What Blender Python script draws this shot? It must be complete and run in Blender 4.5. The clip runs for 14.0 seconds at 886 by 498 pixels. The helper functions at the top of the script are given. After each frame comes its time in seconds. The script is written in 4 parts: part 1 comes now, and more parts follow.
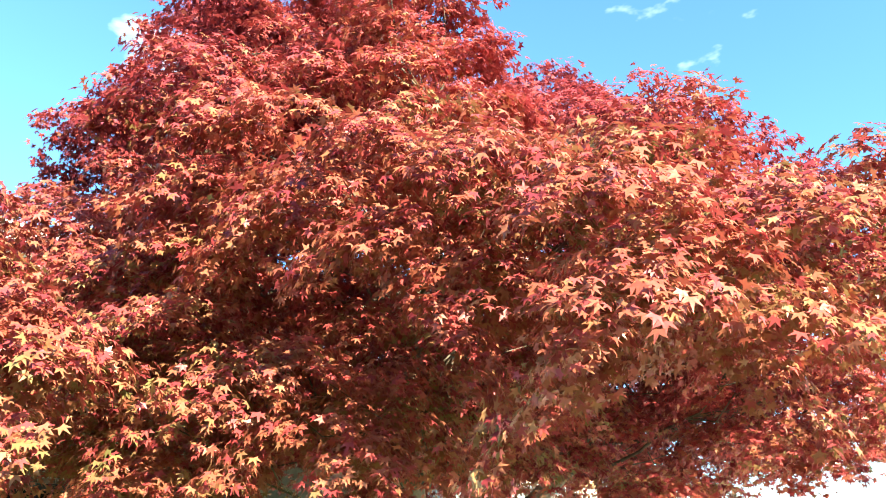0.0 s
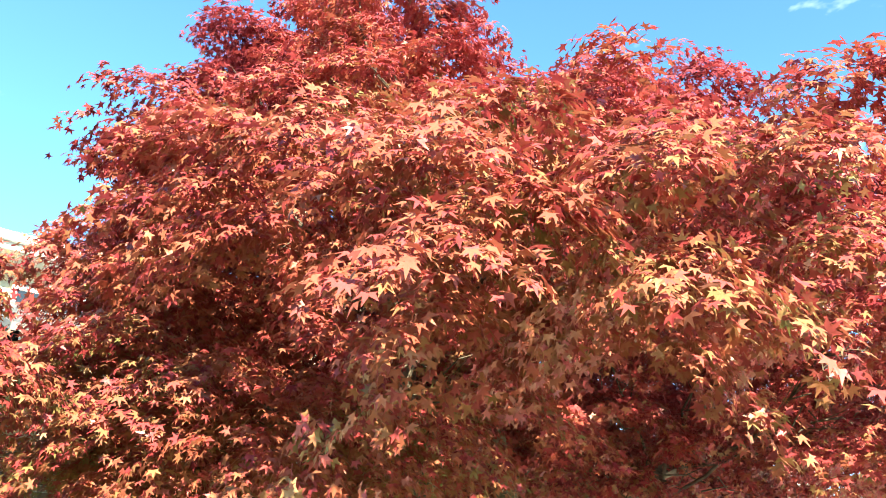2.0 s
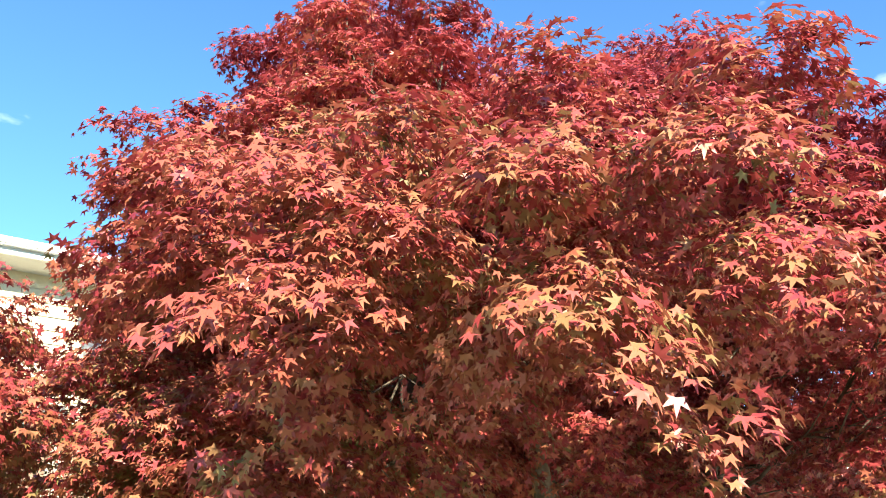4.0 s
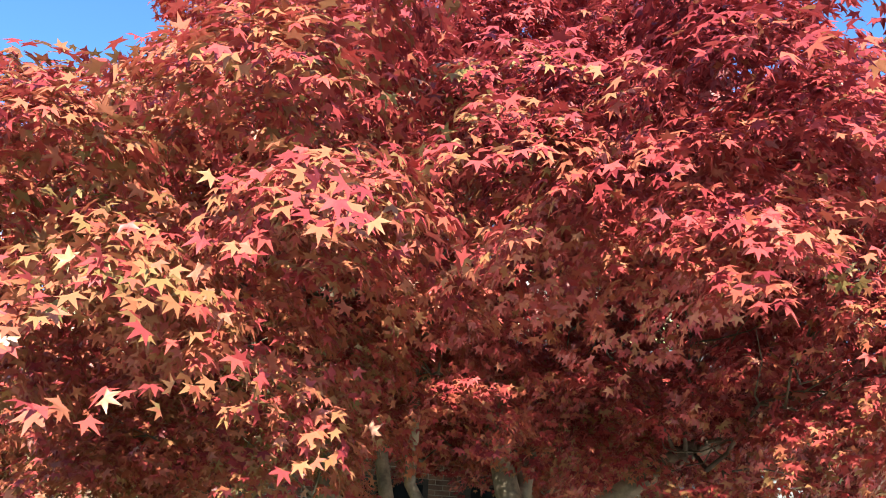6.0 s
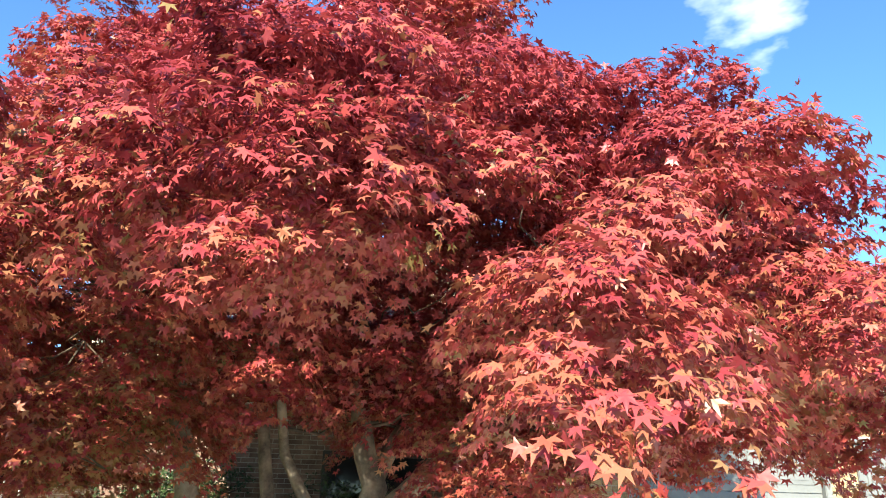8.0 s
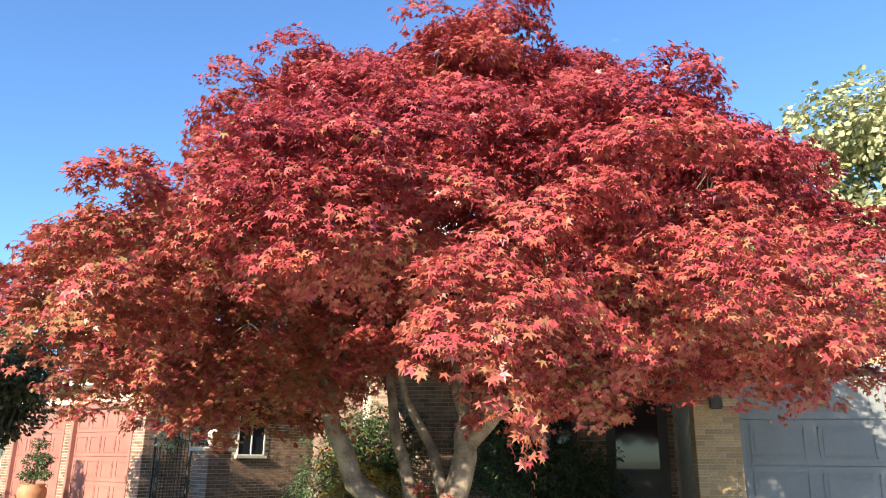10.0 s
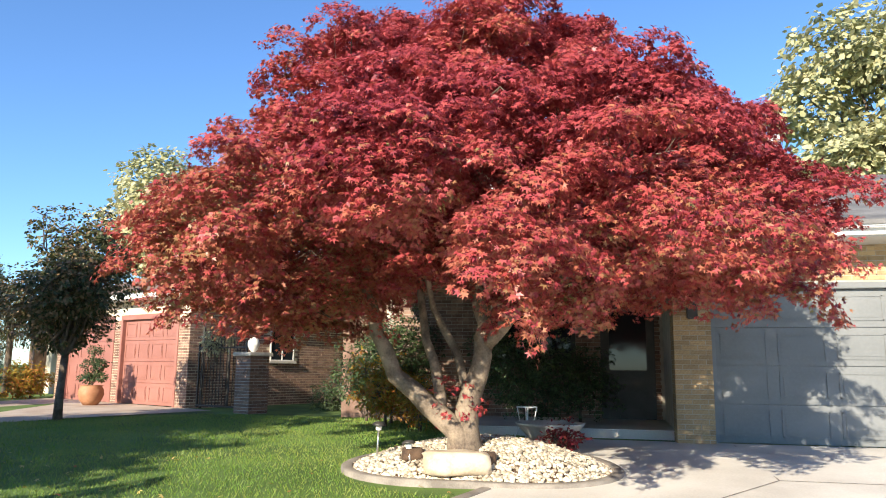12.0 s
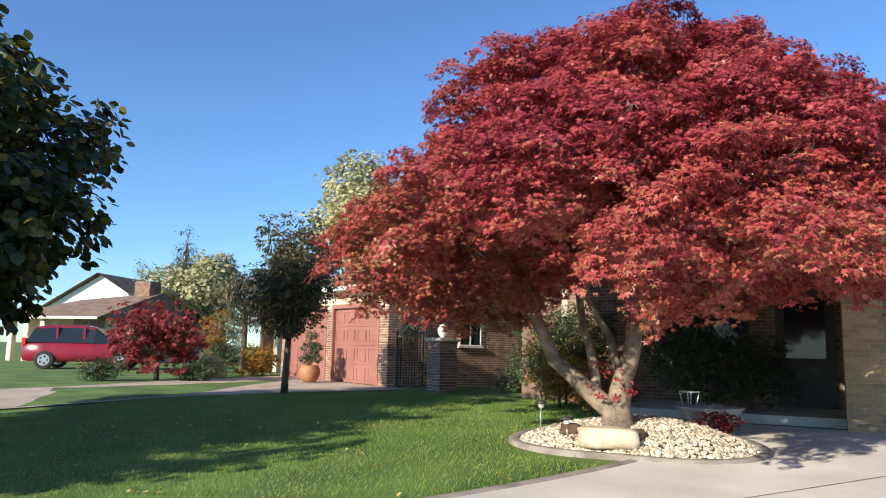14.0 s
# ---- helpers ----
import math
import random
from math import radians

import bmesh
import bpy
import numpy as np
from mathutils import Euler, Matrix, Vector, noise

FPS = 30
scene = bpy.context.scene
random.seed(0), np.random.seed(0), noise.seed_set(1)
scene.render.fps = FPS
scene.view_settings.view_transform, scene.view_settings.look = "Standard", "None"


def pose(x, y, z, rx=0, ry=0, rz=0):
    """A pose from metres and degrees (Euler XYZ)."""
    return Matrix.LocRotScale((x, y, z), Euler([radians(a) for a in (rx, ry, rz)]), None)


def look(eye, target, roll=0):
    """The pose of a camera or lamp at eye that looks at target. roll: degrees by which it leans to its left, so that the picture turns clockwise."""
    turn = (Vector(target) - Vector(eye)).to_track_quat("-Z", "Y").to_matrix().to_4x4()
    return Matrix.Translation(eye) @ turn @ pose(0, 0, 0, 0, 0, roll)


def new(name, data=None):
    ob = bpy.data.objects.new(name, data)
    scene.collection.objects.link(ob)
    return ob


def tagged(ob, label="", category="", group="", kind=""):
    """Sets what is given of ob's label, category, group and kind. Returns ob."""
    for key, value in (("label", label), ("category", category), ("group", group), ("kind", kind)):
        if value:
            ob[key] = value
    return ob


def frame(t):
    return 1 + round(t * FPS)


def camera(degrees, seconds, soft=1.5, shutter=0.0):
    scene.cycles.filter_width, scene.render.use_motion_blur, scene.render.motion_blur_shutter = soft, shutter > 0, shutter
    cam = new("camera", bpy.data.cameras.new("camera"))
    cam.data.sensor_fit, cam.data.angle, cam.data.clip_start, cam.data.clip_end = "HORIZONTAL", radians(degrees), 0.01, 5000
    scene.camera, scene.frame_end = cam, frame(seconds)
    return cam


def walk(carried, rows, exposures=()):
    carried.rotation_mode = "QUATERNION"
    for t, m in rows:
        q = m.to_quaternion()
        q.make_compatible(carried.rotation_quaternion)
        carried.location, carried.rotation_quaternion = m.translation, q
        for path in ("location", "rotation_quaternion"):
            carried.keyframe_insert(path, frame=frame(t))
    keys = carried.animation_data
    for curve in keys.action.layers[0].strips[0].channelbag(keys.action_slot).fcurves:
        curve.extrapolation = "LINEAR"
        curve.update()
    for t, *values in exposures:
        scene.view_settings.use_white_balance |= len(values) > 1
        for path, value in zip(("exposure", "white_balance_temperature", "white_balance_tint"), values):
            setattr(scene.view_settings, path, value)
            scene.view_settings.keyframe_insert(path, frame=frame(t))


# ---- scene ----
import itertools

# ---- camera ----
PATH = [
    (0, -4.575, -2.900, 1.225, -54.98, 22.59, -1.87),
    (0.5, -4.349, -3.046, 1.165, -51.05, 23.34, -1.13),
    (1, -4.116, -3.248, 1.163, -46.74, 23.90, -0.16),
    (1.5, -3.851, -3.424, 1.161, -43.30, 25.00, 0.29),
    (2, -3.601, -3.558, 1.163, -39.50, 25.32, 0.52),
    (2.5, -3.359, -3.766, 1.170, -35.15, 25.40, 1.68),
    (2.7, -3.244, -3.865, 1.180, -33.37, 25.38, 1.82),
    (4.8, -2.668, -4.043, 1.419, -23.80, 22.46, 1.20),
    (5, -2.469, -4.130, 1.449, -21.50, 21.63, 1.71),
    (5.5, -1.912, -4.209, 1.367, -16.26, 22.42, 2.62),
    (6, -1.402, -4.301, 1.409, -12.68, 21.31, 3.48),
    (6.5, -0.974, -4.510, 1.393, -11.33, 21.14, 5.21),
    (7, -0.685, -4.573, 1.321, -14.25, 20.94, 2.80),
    (7.5, -0.292, -4.822, 1.363, -10.89, 19.89, 1.81),
    (8, 0.193, -5.032, 1.362, -4.48, 19.51, 1.50),
    (8.2, 0.337, -5.086, 1.358, -2.04, 19.42, 1.27),
    (10.3, 1.399, -6.544, 1.092, 12.99, 14.95, 0.14),
    (10.5, 1.410, -6.684, 1.074, 13.00, 14.17, -0.26),
    (11, 1.452, -7.068, 1.048, 11.76, 12.01, -0.45),
    (11.5, 1.451, -7.454, 1.030, 11.36, 10.39, 0.13),
    (12, 1.481, -7.773, 1.010, 12.70, 9.25, 0.58),
    (12.5, 1.657, -8.057, 0.975, 15.16, 8.21, 1.06),
    (13, 1.855, -8.331, 0.971, 19.58, 7.68, 1.26),
    (13.5, 2.059, -8.546, 0.974, 23.80, 7.86, 1.39),
    (14, 2.243, -8.706, 1.013, 27.99, 7.88, 1.22),
]
cam = camera(62.5, 14.0, soft=1.0, shutter=0.0)
walk(cam, [(t, pose(x, y, z, 90 + p, 0, w) @ pose(0, 0, 0, 0, 0, r)) for t, x, y, z, w, p, r in PATH],
     exposures=[(0, 2.45, 7050, -8), (2.0, 2.42, 7000, -8), (2.5, 2.02, 6900, -8), (5, 1.80, 6500, 1), (8, 1.62, 6550, 2), (10.5, 1.36, 6950, 8), (12, 1.10, 6750, 9), (14, 0.70, 6550, 10)])

# ---- light ----
SUN_UP, SUN_TURN = 24.0, 196.0  # degrees above the horizon, clockwise from +Y
world = bpy.data.worlds.new("sky")
scene.world = world
world.use_nodes = True
wn, wl = world.node_tree.nodes, world.node_tree.links
wn.clear()
sky = wn.new("ShaderNodeTexSky")
sky.sky_type, sky.sun_disc = "NISHITA", False
sky.sun_elevation, sky.sun_rotation = radians(SUN_UP), radians(SUN_TURN)
sky.air_density, sky.dust_density, sky.ozone_density = 1.0, 0.0, 3.5
co = wn.new("ShaderNodeTexCoord")
mp = wn.new("ShaderNodeMapping")
mp.inputs["Scale"].default_value = (1.6, 1.6, 3.6)
mp.inputs["Location"].default_value = (0.35, 0.1, 0.2)
cl = wn.new("ShaderNodeTexNoise")
cl.inputs["Scale"].default_value, cl.inputs["Detail"].default_value = 2.1, 6.0
ramp = wn.new("ShaderNodeValToRGB")
ramp.color_ramp.elements[0].position, ramp.color_ramp.elements[1].position = 0.64, 0.8
mixc = wn.new("ShaderNodeMix")
mixc.data_type = "RGBA"
mixc.inputs["B"].default_value = (9.5, 9.8, 10.5, 1)
bg = wn.new("ShaderNodeBackground")
bg.inputs["Strength"].default_value = 0.10
wo = wn.new("ShaderNodeOutputWorld")
wl.new(co.outputs["Generated"], mp.inputs["Vector"])
wl.new(mp.outputs["Vector"], cl.inputs["Vector"])
wl.new(cl.outputs["Fac"], ramp.inputs["Fac"])
wl.new(ramp.outputs["Color"], mixc.inputs["Factor"])
tint = wn.new("ShaderNodeVectorMath")
tint.operation = "MULTIPLY"
tint.inputs[1].default_value = (0.76, 0.98, 1.24)
wl.new(sky.outputs["Color"], tint.inputs[0])
wl.new(tint.outputs["Vector"], mixc.inputs["A"])
wl.new(mixc.outputs["Result"], bg.inputs["Color"])
wl.new(bg.outputs["Background"], wo.inputs["Surface"])
sun = new("sun", bpy.data.lights.new("sun", "SUN"))
sun.data.energy, sun.data.angle, sun.data.color = 5.0, radians(0.55), (1.0, 0.9, 0.75)
az, el = radians(SUN_TURN), radians(SUN_UP)
sun_dir = Vector((math.sin(az) * math.cos(el), math.cos(az) * math.cos(el), math.sin(el)))
sun.matrix_world = look(sun_dir * 40, (0, 0, 0))
rng = np.random.default_rng(7)


# ---- materials ----
def nodes_of(name):
    m = bpy.data.materials.new(name)
    m.use_nodes = True
    t = m.node_tree
    return m, t.nodes, t.links, t.nodes["Principled BSDF"]


def surface(name, a, b, scale=4.0, rough=0.7, bump=0.2, fine=60.0, metal=0.0, spread=0.35, vary=0.0):
    """A material with two scales of variation between colours a and b, fine relief and, if asked, a change from piece to piece."""
    m, n, l, p = nodes_of(name)
    tc = n.new("ShaderNodeTexCoord")
    big, small = n.new("ShaderNodeTexNoise"), n.new("ShaderNodeTexNoise")
    big.inputs["Scale"].default_value, big.inputs["Detail"].default_value = scale, 5
    small.inputs["Scale"].default_value, small.inputs["Detail"].default_value = fine, 4
    for q in (big, small):
        l.new(tc.outputs["Object"], q.inputs["Vector"])
    add = n.new("ShaderNodeMath")
    add.operation = "MULTIPLY_ADD"
    add.inputs[1].default_value = spread
    l.new(small.outputs["Fac"], add.inputs[0])
    l.new(big.outputs["Fac"], add.inputs[2])
    r = n.new("ShaderNodeValToRGB")
    r.color_ramp.elements[0].color, r.color_ramp.elements[1].color = (*a, 1), (*b, 1)
    r.color_ramp.elements[0].position, r.color_ramp.elements[1].position = 0.42 + spread * 0.3, 0.62 + spread * 0.6
    l.new(add.outputs[0], r.inputs["Fac"])
    col = r.outputs["Color"]
    if vary:
        oi, ge = n.new("ShaderNodeObjectInfo"), n.new("ShaderNodeNewGeometry")
        s = n.new("ShaderNodeMath")
        l.new(oi.outputs["Random"], s.inputs[0])
        l.new(ge.outputs["Random Per Island"], s.inputs[1])
        w = n.new("ShaderNodeMath")
        w.operation = "FRACT"
        l.new(s.outputs[0], w.inputs[0])
        mr = n.new("ShaderNodeMapRange")
        mr.inputs["To Min"].default_value, mr.inputs["To Max"].default_value = 1 - vary, 1 + vary
        l.new(w.outputs[0], mr.inputs["Value"])
        mx = n.new("ShaderNodeVectorMath")
        mx.operation = "SCALE"
        l.new(col, mx.inputs[0])
        l.new(mr.outputs["Result"], mx.inputs["Scale"])
        col = mx.outputs["Vector"]
    l.new(col, p.inputs["Base Color"])
    p.inputs["Roughness"].default_value, p.inputs["Metallic"].default_value = rough, metal
    if bump:
        bp = n.new("ShaderNodeBump")
        bp.inputs["Strength"].default_value, bp.inputs["Distance"].default_value = bump, 0.01
        l.new(add.outputs[0], bp.inputs["Height"])
        l.new(bp.outputs["Normal"], p.inputs["Normal"])
    return m


def foliage(name, colours, noise_scale=0.7, through_light=0.35, rough=0.5, weight=0.55):
    """Leaves: colour by place in the crown and from leaf to leaf, with light coming through."""
    m, n, l, p = nodes_of(name)
    tc, ge, no = n.new("ShaderNodeTexCoord"), n.new("ShaderNodeNewGeometry"), n.new("ShaderNodeTexNoise")
    no.inputs["Scale"].default_value, no.inputs["Detail"].default_value = noise_scale, 3
    l.new(tc.outputs["Object"], no.inputs["Vector"])
    ma = n.new("ShaderNodeMath")
    ma.operation = "MULTIPLY_ADD"
    ma.inputs[1].default_value = weight
    oi, sm, fr = n.new("ShaderNodeObjectInfo"), n.new("ShaderNodeMath"), n.new("ShaderNodeMath")
    fr.operation = "FRACT"
    l.new(ge.outputs["Random Per Island"], sm.inputs[0])
    l.new(oi.outputs["Random"], sm.inputs[1])
    l.new(sm.outputs[0], fr.inputs[0])
    l.new(fr.outputs[0], ma.inputs[0])
    l.new(no.outputs["Fac"], ma.inputs[2])
    r = n.new("ShaderNodeValToRGB")
    e = r.color_ramp.elements
    e[0].position, e[0].color = colours[0][0], (*colours[0][1], 1)
    e[1].position, e[1].color = colours[-1][0], (*colours[-1][1], 1)
    for at, c in colours[1:-1]:
        e.new(at).color = (*c, 1)
    l.new(ma.outputs[0], r.inputs["Fac"])
    l.new(r.outputs["Color"], p.inputs["Base Color"])
    p.inputs["Roughness"].default_value = rough
    tr, ms = n.new("ShaderNodeBsdfTranslucent"), n.new("ShaderNodeMixShader")
    l.new(r.outputs["Color"], tr.inputs["Color"])
    ms.inputs["Fac"].default_value = through_light
    l.new(p.outputs["BSDF"], ms.inputs[1])
    l.new(tr.outputs["BSDF"], ms.inputs[2])
    l.new(ms.outputs["Shader"], n["Material Output"].inputs["Surface"])
    return m


GRASS = surface("grass_soil", (0.05, 0.10, 0.016), (0.12, 0.20, 0.035), 0.9, 0.9, 0.8, 90, vary=0)
BLADE = foliage("grass_blade", [(0.3, (0.07, 0.16, 0.02)), (0.7, (0.15, 0.27, 0.035)), (1.15, (0.28, 0.32, 0.07))], 0.6, 0.3)
CONCRETE = surface("concrete", (0.50, 0.47, 0.42), (0.66, 0.63, 0.57), 0.8, 0.85, 0.15, 45)
KERB = surface("edging", (0.16, 0.14, 0.12), (0.30, 0.27, 0.23), 3, 0.9, 0.3, 60)
PAVER = surface("neighbour_paving", (0.34, 0.27, 0.21), (0.48, 0.40, 0.32), 1.2, 0.85, 0.2, 40)
PEBBLE = surface("pebble", (0.36, 0.30, 0.22), (0.66, 0.58, 0.46), 9, 0.7, 0.15, 70, vary=0.45)
BOULDER = surface("boulder", (0.42, 0.34, 0.24), (0.68, 0.58, 0.44), 4, 0.8, 0.5, 40)
TAN_BRICK = surface("tan_brick", (0.28, 0.18, 0.09), (0.46, 0.33, 0.18), 5, 0.85, 0.25, 50, vary=0.22)
MORTAR = surface("mortar", (0.36, 0.32, 0.26), (0.48, 0.44, 0.37), 6, 0.95, 0.3, 80)
RED_BRICK = surface("brown_brick", (0.16, 0.09, 0.065), (0.30, 0.19, 0.14), 5, 0.85, 0.25, 50, vary=0.35)
PALE_MORTAR = surface("pale_mortar", (0.50, 0.47, 0.43), (0.62, 0.59, 0.54), 6, 0.95, 0.3, 80)
CREAM = surface("cream_siding", (0.62, 0.53, 0.36), (0.72, 0.63, 0.46), 1.5, 0.7, 0.05, 30)
CREAM_WALL = surface("cream_render", (0.60, 0.50, 0.36), (0.70, 0.60, 0.45), 1.5, 0.85, 0.2, 40)
WHITE = surface("white_paint", (0.74, 0.73, 0.70), (0.82, 0.81, 0.78), 2, 0.5, 0.03, 30)
SOFFIT = surface("soffit", (0.58, 0.56, 0.52), (0.66, 0.64, 0.60), 2, 0.6, 0.03, 30)
GREY_DOOR = surface("grey_door", (0.15, 0.16, 0.162), (0.19, 0.20, 0.202), 1.2, 0.5, 0.04, 25)
TERRA_DOOR = surface("terracotta_door", (0.27, 0.115, 0.09), (0.33, 0.145, 0.115), 1.2, 0.55, 0.05, 25)
DARK_FRAME = surface("dark_frame", (0.03, 0.028, 0.025), (0.06, 0.055, 0.05), 4, 0.5, 0.05, 30)
SHINGLE = surface("shingle", (0.10, 0.10, 0.10), (0.21, 0.205, 0.20), 2, 0.9, 0.4, 50, vary=0.25)
BROWN_ROOF = surface("brown_shingle", (0.12, 0.075, 0.055), (0.22, 0.15, 0.11), 2, 0.9, 0.4, 50, vary=0.2)
BARK = surface("maple_bark", (0.10, 0.075, 0.055), (0.30, 0.235, 0.17), 6, 0.85, 0.5, 45)
PALE_BARK = surface("pale_branch", (0.34, 0.27, 0.18), (0.52, 0.44, 0.32), 8, 0.8, 0.3, 60)
DARK_BARK = surface("dark_bark", (0.07, 0.05, 0.035), (0.16, 0.12, 0.09), 8, 0.9, 0.5, 50)
IRON = surface("black_iron", (0.012, 0.012, 0.012), (0.03, 0.03, 0.03), 5, 0.5, 0.1, 50)
POT = surface("terracotta_pot", (0.30, 0.13, 0.06), (0.42, 0.20, 0.10), 5, 0.7, 0.2, 50)
MULCH = surface("mulch", (0.05, 0.03, 0.02), (0.13, 0.08, 0.05), 6, 0.95, 0.8, 50)
CAR_RED = surface("car_paint", (0.20, 0.012, 0.03), (0.25, 0.015, 0.035), 2, 0.25, 0.0, 20)
RUBBER = surface("tyre_rubber", (0.015, 0.015, 0.015), (0.03, 0.03, 0.03), 6, 0.8, 0.1, 60)
RIM = surface("alloy", (0.5, 0.5, 0.52), (0.6, 0.6, 0.62), 6, 0.35, 0.0, 60, metal=0.8)
GLOBE = surface("opal_globe", (0.72, 0.70, 0.64), (0.80, 0.78, 0.72), 3, 0.3, 0.0, 30)
STONE = surface("limestone", (0.40, 0.37, 0.32), (0.56, 0.52, 0.46), 5, 0.85, 0.4, 50)
STEEL = surface("lamp_steel", (0.55, 0.55, 0.55), (0.65, 0.65, 0.65), 5, 0.3, 0.0, 50, metal=0.9)
glass_mat, gn, gl, gp_ = nodes_of("window_glass")
gp_.inputs["Base Color"].default_value = (0.02, 0.025, 0.03, 1)
gp_.inputs["Roughness"].default_value = 0.06
LAMP_RED = surface("tail_lamp", (0.5, 0.02, 0.02), (0.6, 0.03, 0.03), 5, 0.2, 0.0, 50)
MAPLE = foliage("maple_leaf", [(0.45, (0.20, 0.024, 0.034)), (0.64, (0.36, 0.050, 0.058)), (0.92, (0.46, 0.088, 0.080)), (1.08, (0.47, 0.13, 0.08)), (1.24, (0.43, 0.19, 0.085))], 0.8, 0.24, 0.42, 0.42)
MAPLE_LOW = foliage("maple_leaf_turning", [(0.42, (0.36, 0.075, 0.055)), (0.64, (0.42, 0.13, 0.08)), (0.80, (0.33, 0.17, 0.08)), (0.94, (0.21, 0.19, 0.07))], 1.3, 0.26, 0.42, 0.28)
PEAR = foliage("pear_leaf", [(0.4, (0.03, 0.05, 0.02)), (0.8, (0.09, 0.10, 0.035)), (1.15, (0.28, 0.18, 0.09))], 0.8, 0.25)
DARK_LEAF = foliage("dark_leaf", [(0.4, (0.018, 0.035, 0.012)), (0.85, (0.045, 0.07, 0.02)), (1.1, (0.20, 0.16, 0.03))], 0.9, 0.25)
POPLAR = foliage("poplar_leaf", [(0.4, (0.28, 0.30, 0.15)), (0.8, (0.46, 0.45, 0.25)), (1.15, (0.58, 0.54, 0.32))], 0.5, 0.3)
SHRUB = foliage("shrub_leaf", [(0.4, (0.02, 0.04, 0.018)), (0.8, (0.05, 0.09, 0.03)), (1.15, (0.10, 0.14, 0.05))], 1.5, 0.2)
GOLD = foliage("golden_leaf", [(0.4, (0.20, 0.18, 0.02)), (0.8, (0.36, 0.24, 0.03)), (1.15, (0.45, 0.15, 0.03))], 1.5, 0.3)
CRIMSON = foliage("crimson_bush_leaf", [(0.4, (0.12, 0.015, 0.02)), (0.8, (0.26, 0.03, 0.04)), (1.15, (0.36, 0.08, 0.06))], 1.2, 0.3)
CONIFER = foliage("conifer_needle", [(0.4, (0.015, 0.03, 0.018)), (0.8, (0.035, 0.065, 0.035)), (1.15, (0.06, 0.09, 0.05))], 1.0, 0.1)
YELLOWED = foliage("fallen_leaf", [(0.4, (0.45, 0.30, 0.08)), (0.9, (0.60, 0.45, 0.16)), (1.15, (0.40, 0.12, 0.04))], 2.0, 0.2)


# ---- building blocks ----
class Shape:
    """Collects vertices and faces of one mesh."""

    def __init__(self):
        self.v, self.f = [], []

    def add(self, v, f):
        k = len(self.v)
        self.v += [tuple(p) for p in v]
        self.f += [tuple(k + i for i in q) for q in f]
        return self

    def box(self, x0, x1, y0, y1, z0, z1, c=0.0):
        """A box; c is the width of its bevelled edges."""
        if c <= 0:
            v = [(x, y, z) for x in (x0, x1) for y in (y0, y1) for z in (z0, z1)]
            return self.add(v, [(0, 1, 3, 2), (4, 6, 7, 5), (0, 4, 5, 1), (2, 3, 7, 6), (0, 2, 6, 4), (1, 5, 7, 3)])
        bm = bmesh.new()
        bmesh.ops.create_cube(bm, size=1)
        for p in bm.verts:
            p.co = Vector(((x0 + x1) / 2 + p.co.x * (x1 - x0), (y0 + y1) / 2 + p.co.y * (y1 - y0), (z0 + z1) / 2 + p.co.z * (z1 - z0)))
        bmesh.ops.bevel(bm, geom=bm.edges[:], offset=c, segments=2, affect="EDGES")
        bm.verts.index_update()
        self.add([p.co[:] for p in bm.verts], [[q.index for q in g.verts] for g in bm.faces])
        bm.free()
        return self

    def tube(self, path, radii, sides=8, cap=True):
        path = [Vector([float(c) for c in p]) for p in path]
        k, n = len(self.v), len(path)
        ref = Vector((0.3, 0.9, 0.31))
        for i, p in enumerate(path):
            d = (path[min(i + 1, n - 1)] - path[max(i - 1, 0)]).normalized()
            a = d.cross(ref).normalized() if abs(d.dot(ref)) < 0.97 else d.cross(Vector((1, 0, 0))).normalized()
            b = d.cross(a)
            for s in range(sides):
                w = 2 * math.pi * s / sides
                self.v.append(tuple(p + float(radii[i]) * (math.cos(w) * a + math.sin(w) * b)))
        for i in range(n - 1):
            for s in range(sides):
                t = (s + 1) % sides
                self.f.append((k + i * sides + s, k + i * sides + t, k + (i + 1) * sides + t, k + (i + 1) * sides + s))
        if cap:
            self.f.append(tuple(k + (n - 1) * sides + s for s in range(sides)))
            self.f.append(tuple(k + s for s in reversed(range(sides))))
        return self

    def lathe(self, profile, centre=(0, 0, 0), sides=20):
        """A turned shape from (radius, height) pairs."""
        k = len(self.v)
        for r, z in profile:
            for s in range(sides):
                w = 2 * math.pi * s / sides
                self.v.append((centre[0] + r * math.cos(w), centre[1] + r * math.sin(w), centre[2] + z))
        for i in range(len(profile) - 1):
            for s in range(sides):
                t = (s + 1) % sides
                self.f.append((k + i * sides + s, k + i * sides + t, k + (i + 1) * sides + t, k + (i + 1) * sides + s))
        self.f.append(tuple(k + (len(profile) - 1) * sides + s for s in range(sides)))
        self.f.append(tuple(k + s for s in reversed(range(sides))))
        return self

    def mesh(self, name, material, smooth=False):
        me = bpy.data.meshes.new(name)
        me.from_pydata(self.v, [], self.f)
        me.materials.append(material)
        if smooth:
            me.polygons.foreach_set("use_smooth", [True] * len(me.polygons))
        me.update()
        return me


def part(name, shape, material, parent=None, label="", smooth=False):
    ob = new(name, shape.mesh(name, material, smooth) if isinstance(shape, Shape) else shape)
    if parent:
        ob.parent = parent
    return tagged(ob, label)


def thing(name, label, category, group="", kind="", at=None):
    ob = new(name)
    if at is not None:
        ob.matrix_basis = at
    return tagged(ob, label, category, group, kind)


